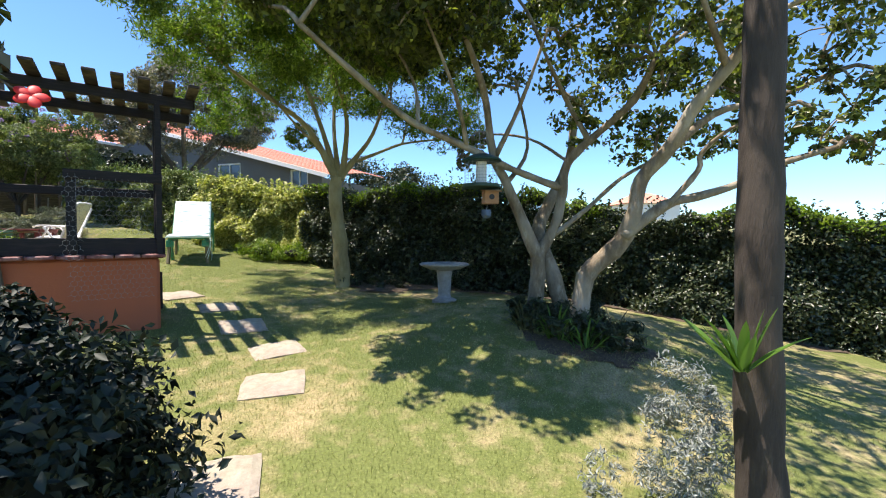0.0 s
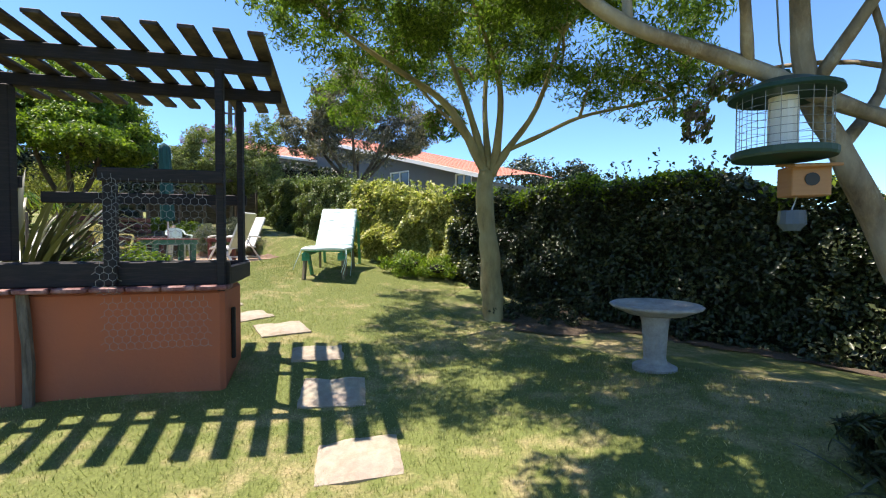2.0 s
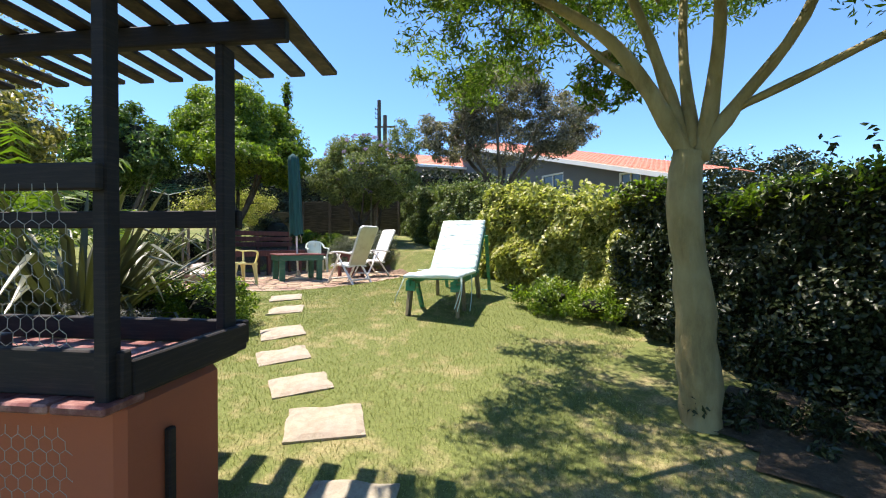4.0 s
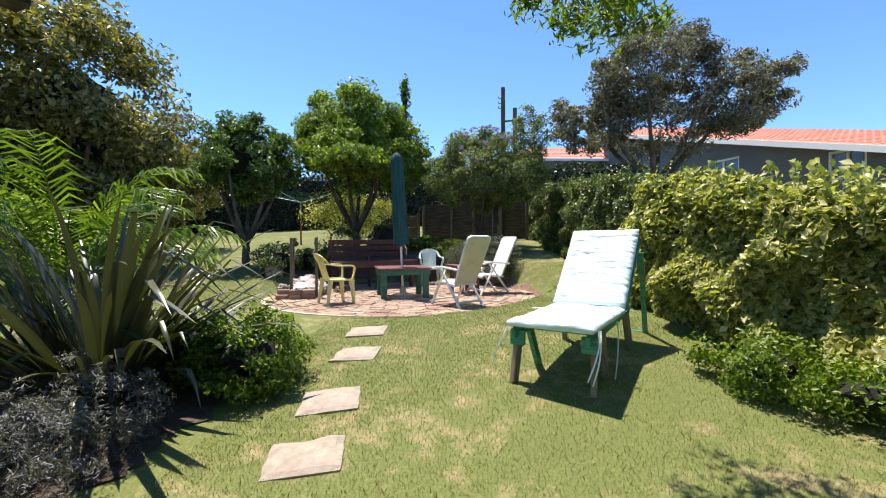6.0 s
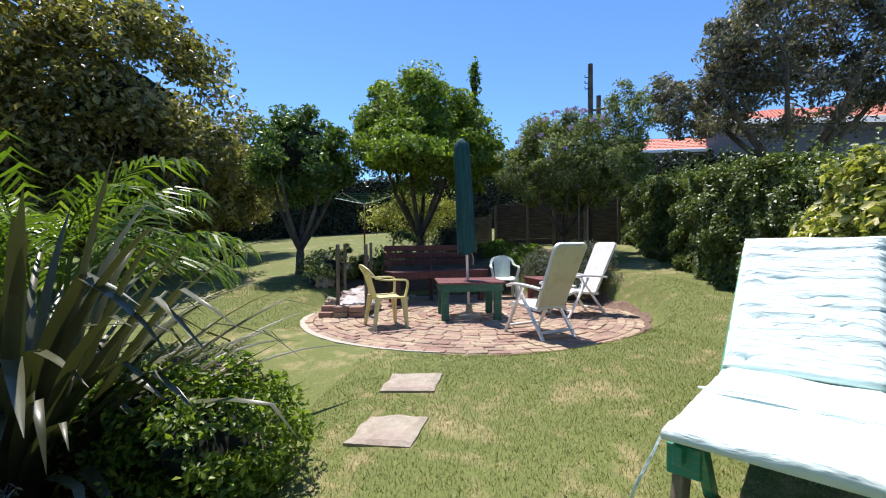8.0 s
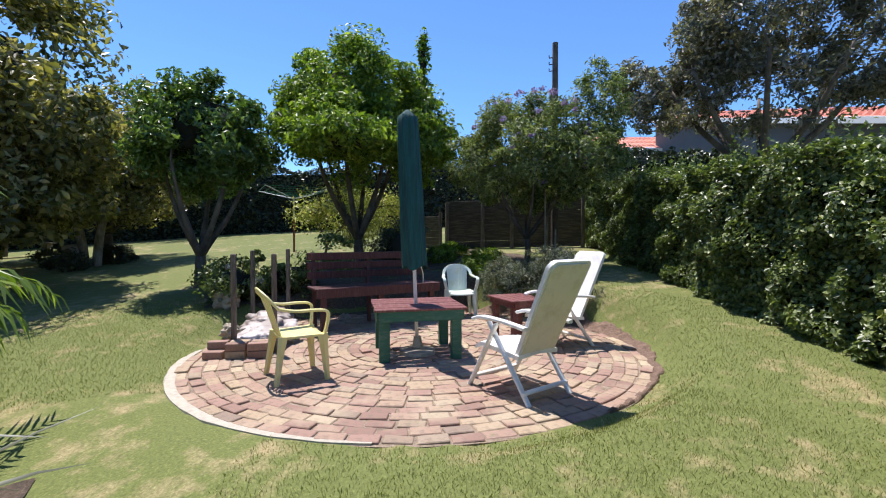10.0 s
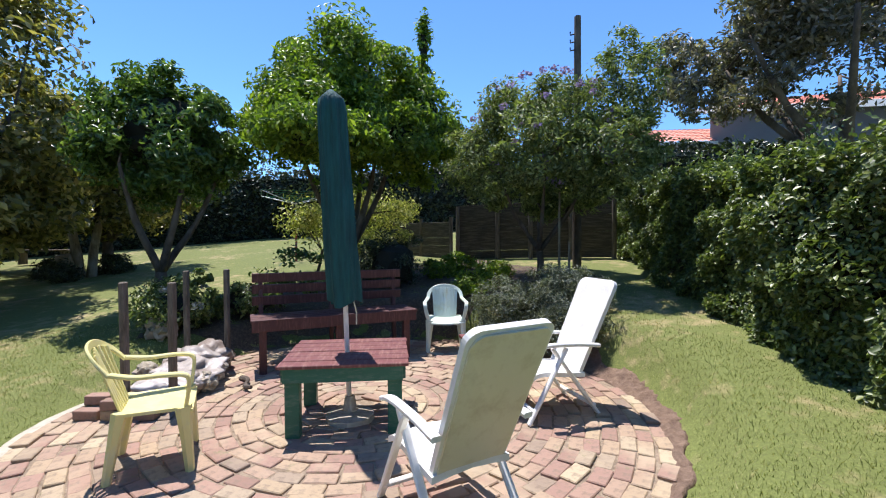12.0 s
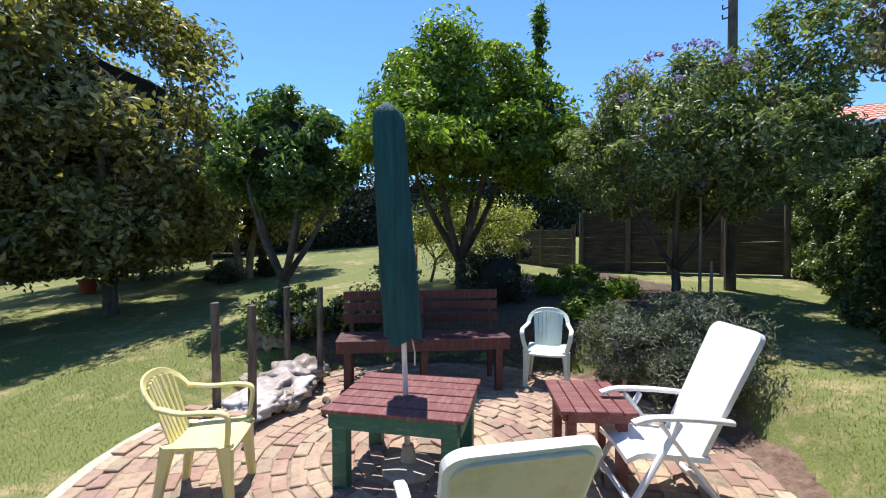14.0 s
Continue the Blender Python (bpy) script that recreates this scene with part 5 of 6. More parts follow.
for a, b in zip(rows, rows[1:]):
    for k in range(NS):
        bm.faces.new((a[k], a[(k + 1) % NS], b[(k + 1) % NS], b[k]))
bm.faces.new(rows[-1])
part("canopy", bm, M["umbrella"], um, "folded dark green cloth", smooth=True)
bm = bmesh.new()
tube(bm, [(0.03, 0.03, 1.0), (0.05, 0.05, 0.9), (0.045, 0.05, 0.8)], [0.006], 5)
part("cord", bm, M["cream"], um)

# sun lounger with its cushion
lg = thing("sun_lounger", (-4.60, 7.87, 1.035), "green wooden sun lounger on raw wooden legs, its back raised", "sun lounger", "", 25.5)
LZ = 0.47
for sx in (-1, 1):
    bm = bmesh.new()
    beam(bm, (sx * 0.285, -0.02, LZ - 0.04), (sx * 0.285, 1.35, LZ + 0.02), 0.035, 0.075)
    part("side_rail", bm, M["aquawood"], lg)
    bm = bmesh.new()
    beam(bm, (sx * 0.315, 1.0, LZ + 0.03), (sx * 0.315, 1.66, LZ + 0.68), 0.03, 0.06, up=(1, 0, 0))
    part("back_rail", bm, M["aquawood"], lg)
    bm = bmesh.new()
    beam(bm, (sx * 0.345, 1.66, LZ + 0.55), (sx * 0.345, 1.95, 0.14), 0.03, 0.05, up=(1, 0, 0))
    part("back_prop", bm, M["aquawood"], lg)
    for y0, y1 in ((0.03, 0.12), (1.28, 1.2)):
        bm = bmesh.new()
        beam(bm, (sx * 0.31, y0 + 0.02, 0.02 + y1 * 0.07), (sx * 0.29, y1, LZ), 0.045, 0.065)
        part("leg", bm, M["rawwood"], lg)
    bm = bmesh.new()
    beam(bm, (sx * 0.28, 0.52, 0.03), (sx * 0.30, 0.32, LZ - 0.02), 0.045, 0.06)
    part("leg", bm, M["aquawood"] if sx < 0 else M["rawwood"], lg)
    bm = bmesh.new()
    box(bm, (sx * 0.28, 0.06, LZ - 0.08), (0.12, 0.03, 0.12))
    part("bracket", bm, M["aquawood"], lg)
for k in range(7):
    bm = bmesh.new()
    box(bm, (0, 0.05 + k * 0.155, LZ + 0.012), (0.60, 0.07, 0.02), bevel=0.003)
    part("slat", bm, M["aquawood"], lg)
bm = bmesh.new()
beam(bm, (-0.36, 1.95, 0.15), (0.36, 1.95, 0.15), 0.04, 0.05)
part("prop_bar", bm, M["aquawood"], lg)


def pad(bm, a, b, w, th, folds, seed):
    """A soft cushion from a to b, crumpled across."""
    a, b = Vector(a), Vector(b)
    d = (b - a)
    n_ = Vector((1, 0, 0)).cross(d.normalized())
    NY, NX = 70, 14
    top, bot = [], []
    for j in range(NY + 1):
        t = j / NY
        rt, rb = [], []
        for i in range(NX + 1):
            s = i / NX - 0.5
            e = min(1.0, min(0.5 - abs(s), 0.06) / 0.06, min(t, 1 - t) / 0.03 if min(t, 1 - t) < 0.03 else 1.0)
            p = a + d * t + Vector((s * w, 0, 0))
            cr = (-0.020 * max(0.0, 1 - abs(noise.noise(Vector((s * 1.1 + seed, t * folds * 0.55, seed)))) / 0.05) if folds > 5 else 0.0) + noise.noise(Vector((s * 2.2 + seed, t * folds, seed))) * 0.016 + abs(noise.noise(Vector((s * 1.3, t * folds * 2.1, seed + 3)))) * 0.010
            rt.append(bm.verts.new(p + n_ * (th * (0.55 + 0.45 * math.sqrt(max(0, e))) + cr)))
            rb.append(bm.verts.new(p))
        top.append(rt)
        bot.append(rb)
    for j in range(NY):
        for i in range(NX):
            bm.faces.new((top[j][i], top[j][i + 1], top[j + 1][i + 1], top[j + 1][i]))
            bm.faces.new((bot[j][i], bot[j + 1][i], bot[j + 1][i + 1], bot[j][i + 1]))
        for i in (0, NX):
            f = (top[j][i], top[j + 1][i], bot[j + 1][i], bot[j][i])
            bm.faces.new(f if i == 0 else tuple(reversed(f)))
    for j in (0, NY):
        for i in range(NX):
            f = (top[j][i], bot[j][i], bot[j][i + 1], top[j][i + 1])
            bm.faces.new(f if j == 0 else tuple(reversed(f)))
    bmesh.ops.recalc_face_normals(bm, faces=bm.faces[:])


cu = thing("lounger_cushion", (-4.60, 7.87, 1.035), "pale aqua cushion, creased, lying on the sun lounger", "cushion", "", 25.5)
for k, (a, b, f) in enumerate((((0, -0.05, LZ + 0.024), (0, 0.48, LZ + 0.024), 3), ((0, 0.485, LZ + 0.024), (0, 1.0, LZ + 0.03), 3), ((0, 1.02, LZ + 0.06), (0, 1.68, LZ + 0.76), 16))):
    bm = bmesh.new()
    pad(bm, a, b, 0.66, 0.05, f, k * 3.1)
    part("pad", bm, M["cushion"], cu, smooth=True)
for x0, y0, pts in ((-0.34, 0.03, ((-0.37, 0.0, -0.05), (-0.43, -0.03, -0.2), (-0.46, 0.0, -0.28))), (0.35, 0.02, ((0.36, 0, -0.06), (0.33, -0.02, -0.2), (0.28, 0.0, -0.33))), (0.36, 0.04, ((0.37, 0, -0.08), (0.36, -0.02, -0.2), (0.31, 0.02, -0.36))), (0.37, 0.5, ((0.38, 0.5, -0.1), (0.37, 0.5, -0.3), (0.36, 0.48, -0.42)))):
    bm = bmesh.new()
    path = smooth_path([(x0, y0, LZ + 0.04)] + [(a, b, LZ + c) for a, b, c in pts], 3)
    strip(bm, path, 0.011, 0.003, up=(0, 1, 0))
    part("tie", bm, M["cushion"], cu)
bm = bmesh.new()
pts = smooth_path([(-0.33, 0.48, LZ + 0.09), (-0.1, 0.50, LZ + 0.10), (0.15, 0.47, LZ + 0.09), (0.36, 0.49, LZ + 0.085)], 4)
strip(bm, pts, 0.02, 0.005)
part("tie", bm, M["cushion"], cu)

# bird bath
bb = thing("bird_bath", (0.02, 6.08, gz(0.02, 6.08)), "weathered stone bird bath on a pedestal in the shade", "bird bath")
bm = bmesh.new()
lathe(bm, [(0.17, -0.03), (0.17, 0.03), (0.13, 0.05), (0.10, 0.06), (0.085, 0.1), (0.10, 0.36), (0.115, 0.44)], 24)
part("pedestal", bm, M["bath"], bb, smooth=False)
bm = bmesh.new()
lathe(bm, [(0.12, 0.442), (0.22, 0.46), (0.34, 0.515), (0.355, 0.53), (0.335, 0.542), (0.25, 0.512), (0.05, 0.49)], 36)
part("bowl", bm, M["bath"], bb, smooth=True)

# bird feeder and nest box
M["feedergreen"] = Mat("dull_green_plastic", 0.5).color((0.02, 0.06, 0.045)).m
fd = thing("bird_feeder", (0.38, 4.43, 2.09), "hanging green bird feeder with a wire cage", "bird feeder")
bm = bmesh.new()
lathe(bm, [(0.185, 0.0), (0.19, 0.01), (0.19, 0.032), (0.18, 0.036), (0.03, 0.03)], 28)
part("tray", bm, M["feedergreen"], fd, "dark green tray")
bm = bmesh.new()
lathe(bm, [(0.19, 0.262), (0.205, 0.268), (0.20, 0.285), (0.10, 0.33), (0.03, 0.35), (0.02, 0.38)], 28)
part("roof", bm, M["feedergreen"], fd, "dull green domed roof")
bm = bmesh.new()
lathe(bm, [(0.055, 0.036), (0.055, 0.262)], 16)
part("seed_tube", bm, M["white"], fd, "milky seed tube")
for k in range(20):
    bm = bmesh.new()
    a = 2 * math.pi * k / 20
    tube(bm, [(0.17 * math.cos(a), 0.17 * math.sin(a), 0.03), (0.17 * math.cos(a), 0.17 * math.sin(a), 0.27)], [0.0016], 4)
    part("cage_wire", bm, M["wire"], fd)
for k in range(7):
    bm = bmesh.new()
    z = 0.05 + k * 0.032
    tube(bm, [(0.171 * math.cos(a), 0.171 * math.sin(a), z) for a in [2 * math.pi * j / 24 for j in range(25)]], [0.0013], 4, 0, False)
    part("cage_ring", bm, M["wire"], fd)
bm = bmesh.new()
tube(bm, [(0, 0, 0.37), (-0.02, 0, 0.5), (-0.05, 0.0, 1.0)], [0.004], 5)
part("hanger", bm, M["wire"], fd)
nb = thing("nest_box", (0.48, 4.50, 1.93), "small orange-brown wooden nest box in the tree", "nest box", "", 10)
bm = bmesh.new()
q = Mat("orange_wood", 0.7)
M["orangewood"] = q.color(q.mix(q.noise(8, 3, 0.6, (1, 1, 8)), (0.36, 0.17, 0.08), (0.48, 0.26, 0.13))).m
box(bm, (0, 0, 0.065), (0.15, 0.12, 0.13))
part("body", bm, M["orangewood"], nb)
bm = bmesh.new()
box(bm, (0, -0.01, 0.138), (0.18, 0.16, 0.014), pose(0, 0, 0, 8))
part("lid", bm, M["orangewood"], nb)
# black disc laid on the front paints the dark of the hole
bm = bmesh.new()
lathe(bm, [(0.028, 0), (0.028, 0.004)], 16, pose(0, -0.061, 0.07, 90))
part("entrance_hole", bm, M["black"], nb)
hd = thing("hanging_dish", (0.44, 4.5, 1.78), "small pale glass hanging dish below the nest box", "bird feeder")
bm = bmesh.new()
lathe(bm, [(0.03, 0), (0.055, 0.03), (0.05, 0.09)], 14)
part("dish", bm, M["glass"], hd)
bm = bmesh.new()
tube(bm, [(0, 0, 0.09), (0.02, 0, 0.16)], [0.003], 4)
part("string", bm, M["wire"], hd)

# posts round the heap behind the yellow chair
for x, y, ztop, lx in ((-10.82, 7.31, 2.26, 0.03), (-10.57, 7.72, 2.26, -0.02), (-11.86, 8.07, 2.29, 0.0), (-12.1, 7.62, 2.27, 0.02)):
    zb_ = 1.12 if x > -11 else 1.2
    p_ = thing("timber_post", (x, y, zb_), "upright grey weathered timber post", "post", "posts round the heap")
    bm = bmesh.new()
    beam(bm, (0, 0, -0.15), (lx, 0, ztop - zb_), 0.075, 0.05, up=(0.3, 1, 0), bevel=0.008)
    part("timber", bm, M["greywood"], p_)
hp = thing("sack_heap", (-11.35, 7.75, 1.15), "heap of rubble under crumpled pale sacking", "heap")
bm = bmesh.new()
for c, r, s in (((0, 0, 0.10), (0.5, 0.32, 0.13), 1), ((-0.35, 0.05, 0.13), (0.36, 0.3, 0.17), 5), ((0.38, -0.12, 0.08), (0.36, 0.28, 0.12), 9)):
    t = bmesh.new()
    bmesh.ops.create_icosphere(t, subdivisions=4, radius=1.0)
    for v in t.verts:
        k = 0.9 + 0.4 * noise.noise(v.co * 2.0 + Vector((s, 0, 0))) + 0.42 * abs(noise.noise(v.co * 3.3 + Vector((0, s, 0)))) + 0.14 * abs(noise.noise(v.co * 9 + Vector((0, s, 3))))
        v.co = Vector(c) + Vector((v.co.x * r[0], v.co.y * r[1], v.co.z * r[2])) * k
    merge(bm, t)
part("sacking", bm, M["tarp"], hp, smooth=True)
for k, (x, y, r) in enumerate(((-10.95, 7.45, 0.1), (-11.0, 7.95, 0.12), (-12.2, 8.0, 0.14), (-11.6, 7.3, 0.13), (-12.5, 7.3, 0.2), (-12.3, 9.0, 0.12))):
    ob = thing("garden_rock", (x, y, 1.16 if x > -12 else gz(x, y)), "rough brownish garden rock in the bed", "rock", "rocks")
    bm = bmesh.new()
    lump(bm, (0, 0, r * 0.5), (r, r * 0.8, r * 0.75), 0.6, 3, k * 2.0)
    part("stone", bm, M["stone"], ob)
for r_ in range(2):
    for c_ in range(3):
        for d_ in range(2):
            if (r_, c_, d_) == (1, 0, 1):
                continue
            ob = thing("loose_brick", (-10.72 + 0.11 * d_ + 0.09 * c_, 7.15 + c_ * 0.215 - 0.05 * d_, PATIO_Z + r_ * 0.085), "old red brick stacked at the patio's edge", "brick", "stacked bricks", 66 + 3 * c_ + 4 * r_)
            bm = bmesh.new()
            box(bm, (0, 0, 0.042), (0.21, 0.10, 0.08), bevel=0.006)
            part("block", bm, M["brick"], ob)
sn = thing("driftwood", (-11.2, 8.25, PATIO_Z), "dark piece of driftwood on the bricks", "wood")
bm = bmesh.new()
limb(bm, [(0, 0, 0.03), (0.15, 0.06, 0.05), (0.32, 0.04, 0.04), (0.42, 0.1, 0.05)], 0.035, 0.015, 8, 0.6)
part("limb", bm, M["barkC"], sn)

tree("pale_stemmed_tree", (-19.6, 4.3, gz(-19.6, 4.3)), [([(-19.6, 4.3, 1.5), (-19.5, 4.2, 2.6), (-19.7, 3.8, 4.6)], 0.13, 0.07), ([(-19.55, 4.5, 1.5), (-19.45, 4.65, 2.7), (-19.2, 5.1, 4.4)], 0.12, 0.06), ([(-19.5, 4.1, 1.6), (-19.4, 4.0, 2.3)], 0.2, 0.16)],
     [((-19.5, 4.5, 4.8), (1.6, 1.6, 0.9), 6000)], M["L_dark"], M["barkB"], "tree with pale twin stems and a cut stump at its foot", 0.13, 0.5, clumps=50, spread=0.15)
gb = thing("far_garden_seat", (-24.5, 1.8, gz(-24.5, 1.8)), "small wooden garden seat in deep shade", "bench", "", 80)
for nm, c, s in (("seat", (0, 0, 0.45), (1.5, 0.4, 0.05)), ("leg", (-0.6, 0, 0.21), (0.08, 0.35, 0.42)), ("leg", (0.6, 0, 0.21), (0.08, 0.35, 0.42))):
    bm = bmesh.new()
    box(bm, c, s)
    part(nm, bm, M["greywood"], gb)
sf = thing("slatted_screen", (-22.5, -1.5, gz(-22.5, -1.5)), "pale slatted wooden screen in deep shade", "screen", "", 80)
for k in range(6):
    bm = bmesh.new()
    box(bm, (0, 0, 0.15 + 0.17 * k), (1.1, 0.03, 0.09))
    part("slat", bm, M["rawwood"], sf)
for x in (-0.5, 0.5):
    bm = bmesh.new()
    box(bm, (x, 0.04, 0.55), (0.06, 0.05, 1.1))
    part("post", bm, M["rawwood"], sf)
pt = thing("flower_pot", (-19.3, 0.3, gz(-19.3, 0.3)), "red-brown clay flower pot at the border", "flower pot")
bm = bmesh.new()
lathe(bm, [(0.16, 0), (0.22, 0.34), (0.25, 0.34), (0.25, 0.40), (0.21, 0.40), (0.19, 0.3)], 20)
part("pot", bm, Mat("clay", 0.8).color((0.35, 0.07, 0.035)).m, pt)

# rotary clothes line
cl = thing("rotary_clothes_line", (-18.9, 9.34, gz(-18.9, 9.34)), "rotary clothes line on a red-brown pole, open", "clothes line")
bm = bmesh.new()
tube(bm, [(0, 0, -0.1), (0, 0, 1.0)], [0.03], 10)
part("pole", bm, Mat("red_rust", 0.6).color((0.25, 0.05, 0.04)).m, cl)
bm = bmesh.new()
tube(bm, [(0, 0, 1.0), (0, 0, 1.62)], [0.024], 10)
part("upper_pole", bm, M["metal"], cl)
tips = []
for k in range(4):
    a = radians(45 + 90 * k)
    tip = (1.25 * math.cos(a), 1.25 * math.sin(a), 1.85)
    tips.append(Vector(tip))
    bm = bmesh.new()
    tube(bm, [(0, 0, 1.58), tip], [0.014, 0.01], 6)
    part("arm", bm, M["metal"], cl)
for j in range(2, 7):
    bm = bmesh.new()
    c = Vector((0, 0, 1.58))
    for k in range(4):
        tube(bm, [c.lerp(tips[k], j / 6), c.lerp(tips[(k + 1) % 4], j / 6)], [0.006], 4)
    part("line", bm, M["aquawood"], cl)

# poles
up_ = thing("utility_pole", (-12.95, 14.1, gz(-12.95, 14.1)), "tall dark wooden utility pole with small brackets", "utility pole")
bm = bmesh.new()
tube(bm, [(0, 0, -0.2), (0, 0, 2.4), (0, 0, 4.83)], [0.085, 0.075, 0.062], 12)
part("pole", bm, M["barkC"], up_)
for z in (4.2, 4.35, 4.5):
    bm = bmesh.new()
    tube(bm, [(0.02, -0.02, z), (-0.09, -0.1, z), (-0.09, -0.1, z + 0.06)], [0.014], 6)
    part("bracket", bm, M["black"], up_)
u2 = thing("utility_pole", (-21.9, 22.1, 2.9), "more distant wooden utility pole with a short crossarm", "utility pole")
bm = bmesh.new()
tube(bm, [(0, 0, -0.3), (0, 0, 6.9)], [0.16, 0.12], 10)
part("pole", bm, M["barkC"], u2)
bm = bmesh.new()
beam(bm, (-0.5, -0.4, 6.2), (0.5, 0.4, 6.2), 0.08, 0.1)
part("crossarm", bm, M["barkC"], u2)

# plank fence behind the bed
fz = thing("plank_fence", (-16.05, 13.0, 2.15), "weathered horizontal plank fence with mossy posts", "fence")
fa, fb = Vector((0, 0, 0)), Vector((2.6, 2.5, 0.1))
for k in range(7):
    for h in range(2):
        bm = bmesh.new()
        a, b = fa.lerp(fb, h * 0.5), fa.lerp(fb, h * 0.5 + 0.495)
        z = 0.1 + k * 0.185
        beam(bm, a + Vector((0, 0, z + random.uniform(-0.01, 0.01))), b + Vector((0, 0, z + random.uniform(-0.015, 0.015))), 0.02 + 0.01 * (k % 2), 0.192, bevel=0.004)
        part("plank", bm, M["fencewood"], fz)
for h in (0.0, 0.28, 0.5, 0.75, 1.0):
    bm = bmesh.new()
    p0 = fa.lerp(fb, h) + Vector((0.05, -0.05, 0))
    tube(bm, [p0 + Vector((0, 0, -0.2)), p0 + Vector((0.01, 0, 1.3))], [0.055, 0.05], 9, 0.3)
    part("post", bm, M["greywood"], fz)
fl = thing("plank_fence", (-18.3, 12.0, 2.1), "darker low part of the plank fence", "fence")
for k in range(5):
    bm = bmesh.new()
    beam(bm, (0, 0, 0.1 + k * 0.2), (2.1, 0.85, 0.08 + k * 0.2), 0.022, 0.198)
    part("plank", bm, M["fencewood"], fl)
for h in (0.0, 0.5, 1.0):
    bm = bmesh.new()
    tube(bm, [(2.1 * h, 0.85 * h, -0.2), (2.1 * h, 0.85 * h, 1.1)], [0.05], 8)
    part("post", bm, M["greywood"], fl)
for x, y, zt_ in ((-11.87, 12.86, 3.39), (-11.3, 12.6, 2.6)):
    st = thing("garden_stake", (x, y, gz(x, y)), "thin pale wooden stake in the bed", "stake")
    bm = bmesh.new()
    tube(bm, [(0, 0, -0.1), (0.01, 0, zt_ - gz(x, y))], [0.022, 0.016], 7)
    part("rod", bm, M["rawwood"], st)

# wire netting on the bar's front corner
net = thing("wire_netting", (0, 0, 0), "sagging hexagonal wire netting hung on the pergola rail", "netting")
bm = bmesh.new()


def netstrip(x0, x1, z0, z1, y):
    cw, ch = 0.05, 0.045
    for j in range(int((z1 - z0) / ch)):
        for i in range(int((x1 - x0) / cw)):
            x = x0 + i * cw + (j % 2) * cw / 2
            z = z0 + j * ch
            pts = [(x, z), (x + cw / 2, z + ch * 0.35), (x + cw, z), (x + cw / 2, z + ch * 0.35), (x + cw / 2, z + ch)]
            for a, b in ((0, 1), (1, 2), (3, 4)):
                P_ = [BAR @ Vector((pts[c][0], y + 0.012 * noise.noise(Vector((pts[c][0] * 5, 0, pts[c][1] * 5))), pts[c][1])) for c in (a, b)]
                tube(bm, P_, [0.0012], 3, 0, False)


netstrip(0.05, 0.72, 0.98, 1.36, -0.13)
netstrip(0.05, 0.68, 1.6, 2.14, -0.125)
netstrip(0.6, 0.75, 1.36, 2.2, -0.13)
part("mesh_wire", bm, M["wire"], net)
tagged(net.children[0], kind="stuff")
tr = tagged(new("metal_tray"), "dark metal tray lying on the bar's top", "tray")
barbox("tray_body", tr, (1.05, 0.12, 1.43), (1.42, 0.5, 1.5), M["black"])

# ---- neighbour's house beyond the hedge ----
HM = Matrix.Translation((-8.07, 23.45, 0)) @ Matrix(((0.946, 0.323, 0, 0), (-0.323, 0.946, 0, 0), (0, 0, 1, 0), (0, 0, 0, 1)))
# local axes: x along the gable front, y away from the garden; the roof falls towards +x
house = tagged(new("house"), "grey house with a falling orange tiled roof and white trim", "house")


def hbox(name, lo, hi, mat, parent, label="", bevel=0.01, m=HM):
    bm = bmesh.new()
    box(bm, [(a + b) / 2 for a, b in zip(lo, hi)], [b - a for a, b in zip(lo, hi)], m, bevel)
    bmesh.ops.recalc_face_normals(bm, faces=bm.faces[:])
    return part(name, bm, mat, parent, label)


def roof_z(x):
    return 4.42 - 0.262 * (x - 2.93)


WINS = [(0.0, 1.10, 4.05, 4.98), (-4.9, -3.3, 4.3, 5.5)]
bm, x = bmesh.new(), -12.8


def gable_piece(a, b, za=1.2, zb=None):
    """A slice of the front wall from a to b, up to the roof or to zb."""
    top = [(a, roof_z(a) - 0.05), (b, roof_z(b) - 0.05)] if zb is None else [(a, zb), (b, zb)]
    c = [(a, za), (b, za), top[1], top[0]]
    f0 = [bm.verts.new(HM @ Vector((p[0], 0, p[1]))) for p in c]
    f1 = [bm.verts.new(HM @ Vector((p[0], 0.25, p[1]))) for p in c]
    bm.faces.new(f0)
    bm.faces.new(list(reversed(f1)))
    for k in range(4):
        bm.faces.new((f0[k], f1[k], f1[(k + 1) % 4], f0[(k + 1) % 4]))


for a, b, c, d in sorted(WINS):
    gable_piece(x, a)
    gable_piece(a, b, 1.2, c)
    gable_piece(a, b, d)
    x = b
gable_piece(x, 1.95)
bmesh.ops.recalc_face_normals(bm, faces=bm.faces[:])
part("wall", bm, M["greywall"], house)
hbox("wall", (1.70, 0.26, 1.2), (1.95, 7.0, 4.5), M["greywall"], house)
hbox("wall", (-12.8, 0.26, 1.2), (-12.55, 7.0, 8.3), M["greywall"], house)
for a, b, c, d in WINS:
    w_ = hbox("window", (a + 0.02, 0.10, c + 0.02), (b - 0.02, 0.112, d - 0.02), M["glass"], house, "dark glazed window in a white frame")
    for lo, hi in (((a, 0.02, c), (a + 0.08, 0.098, d)), ((b - 0.08, 0.02, c), (b, 0.098, d)), ((a + 0.08, 0.02, d - 0.08), (b - 0.08, 0.098, d)), ((a + 0.08, 0.02, c), (b - 0.08, 0.098, c + 0.08)), (((a + b) / 2 - 0.03, 0.03, c + 0.08), ((a + b) / 2 + 0.03, 0.098, d - 0.08))):
        hbox("frame", lo, hi, M["fascia"], w_)


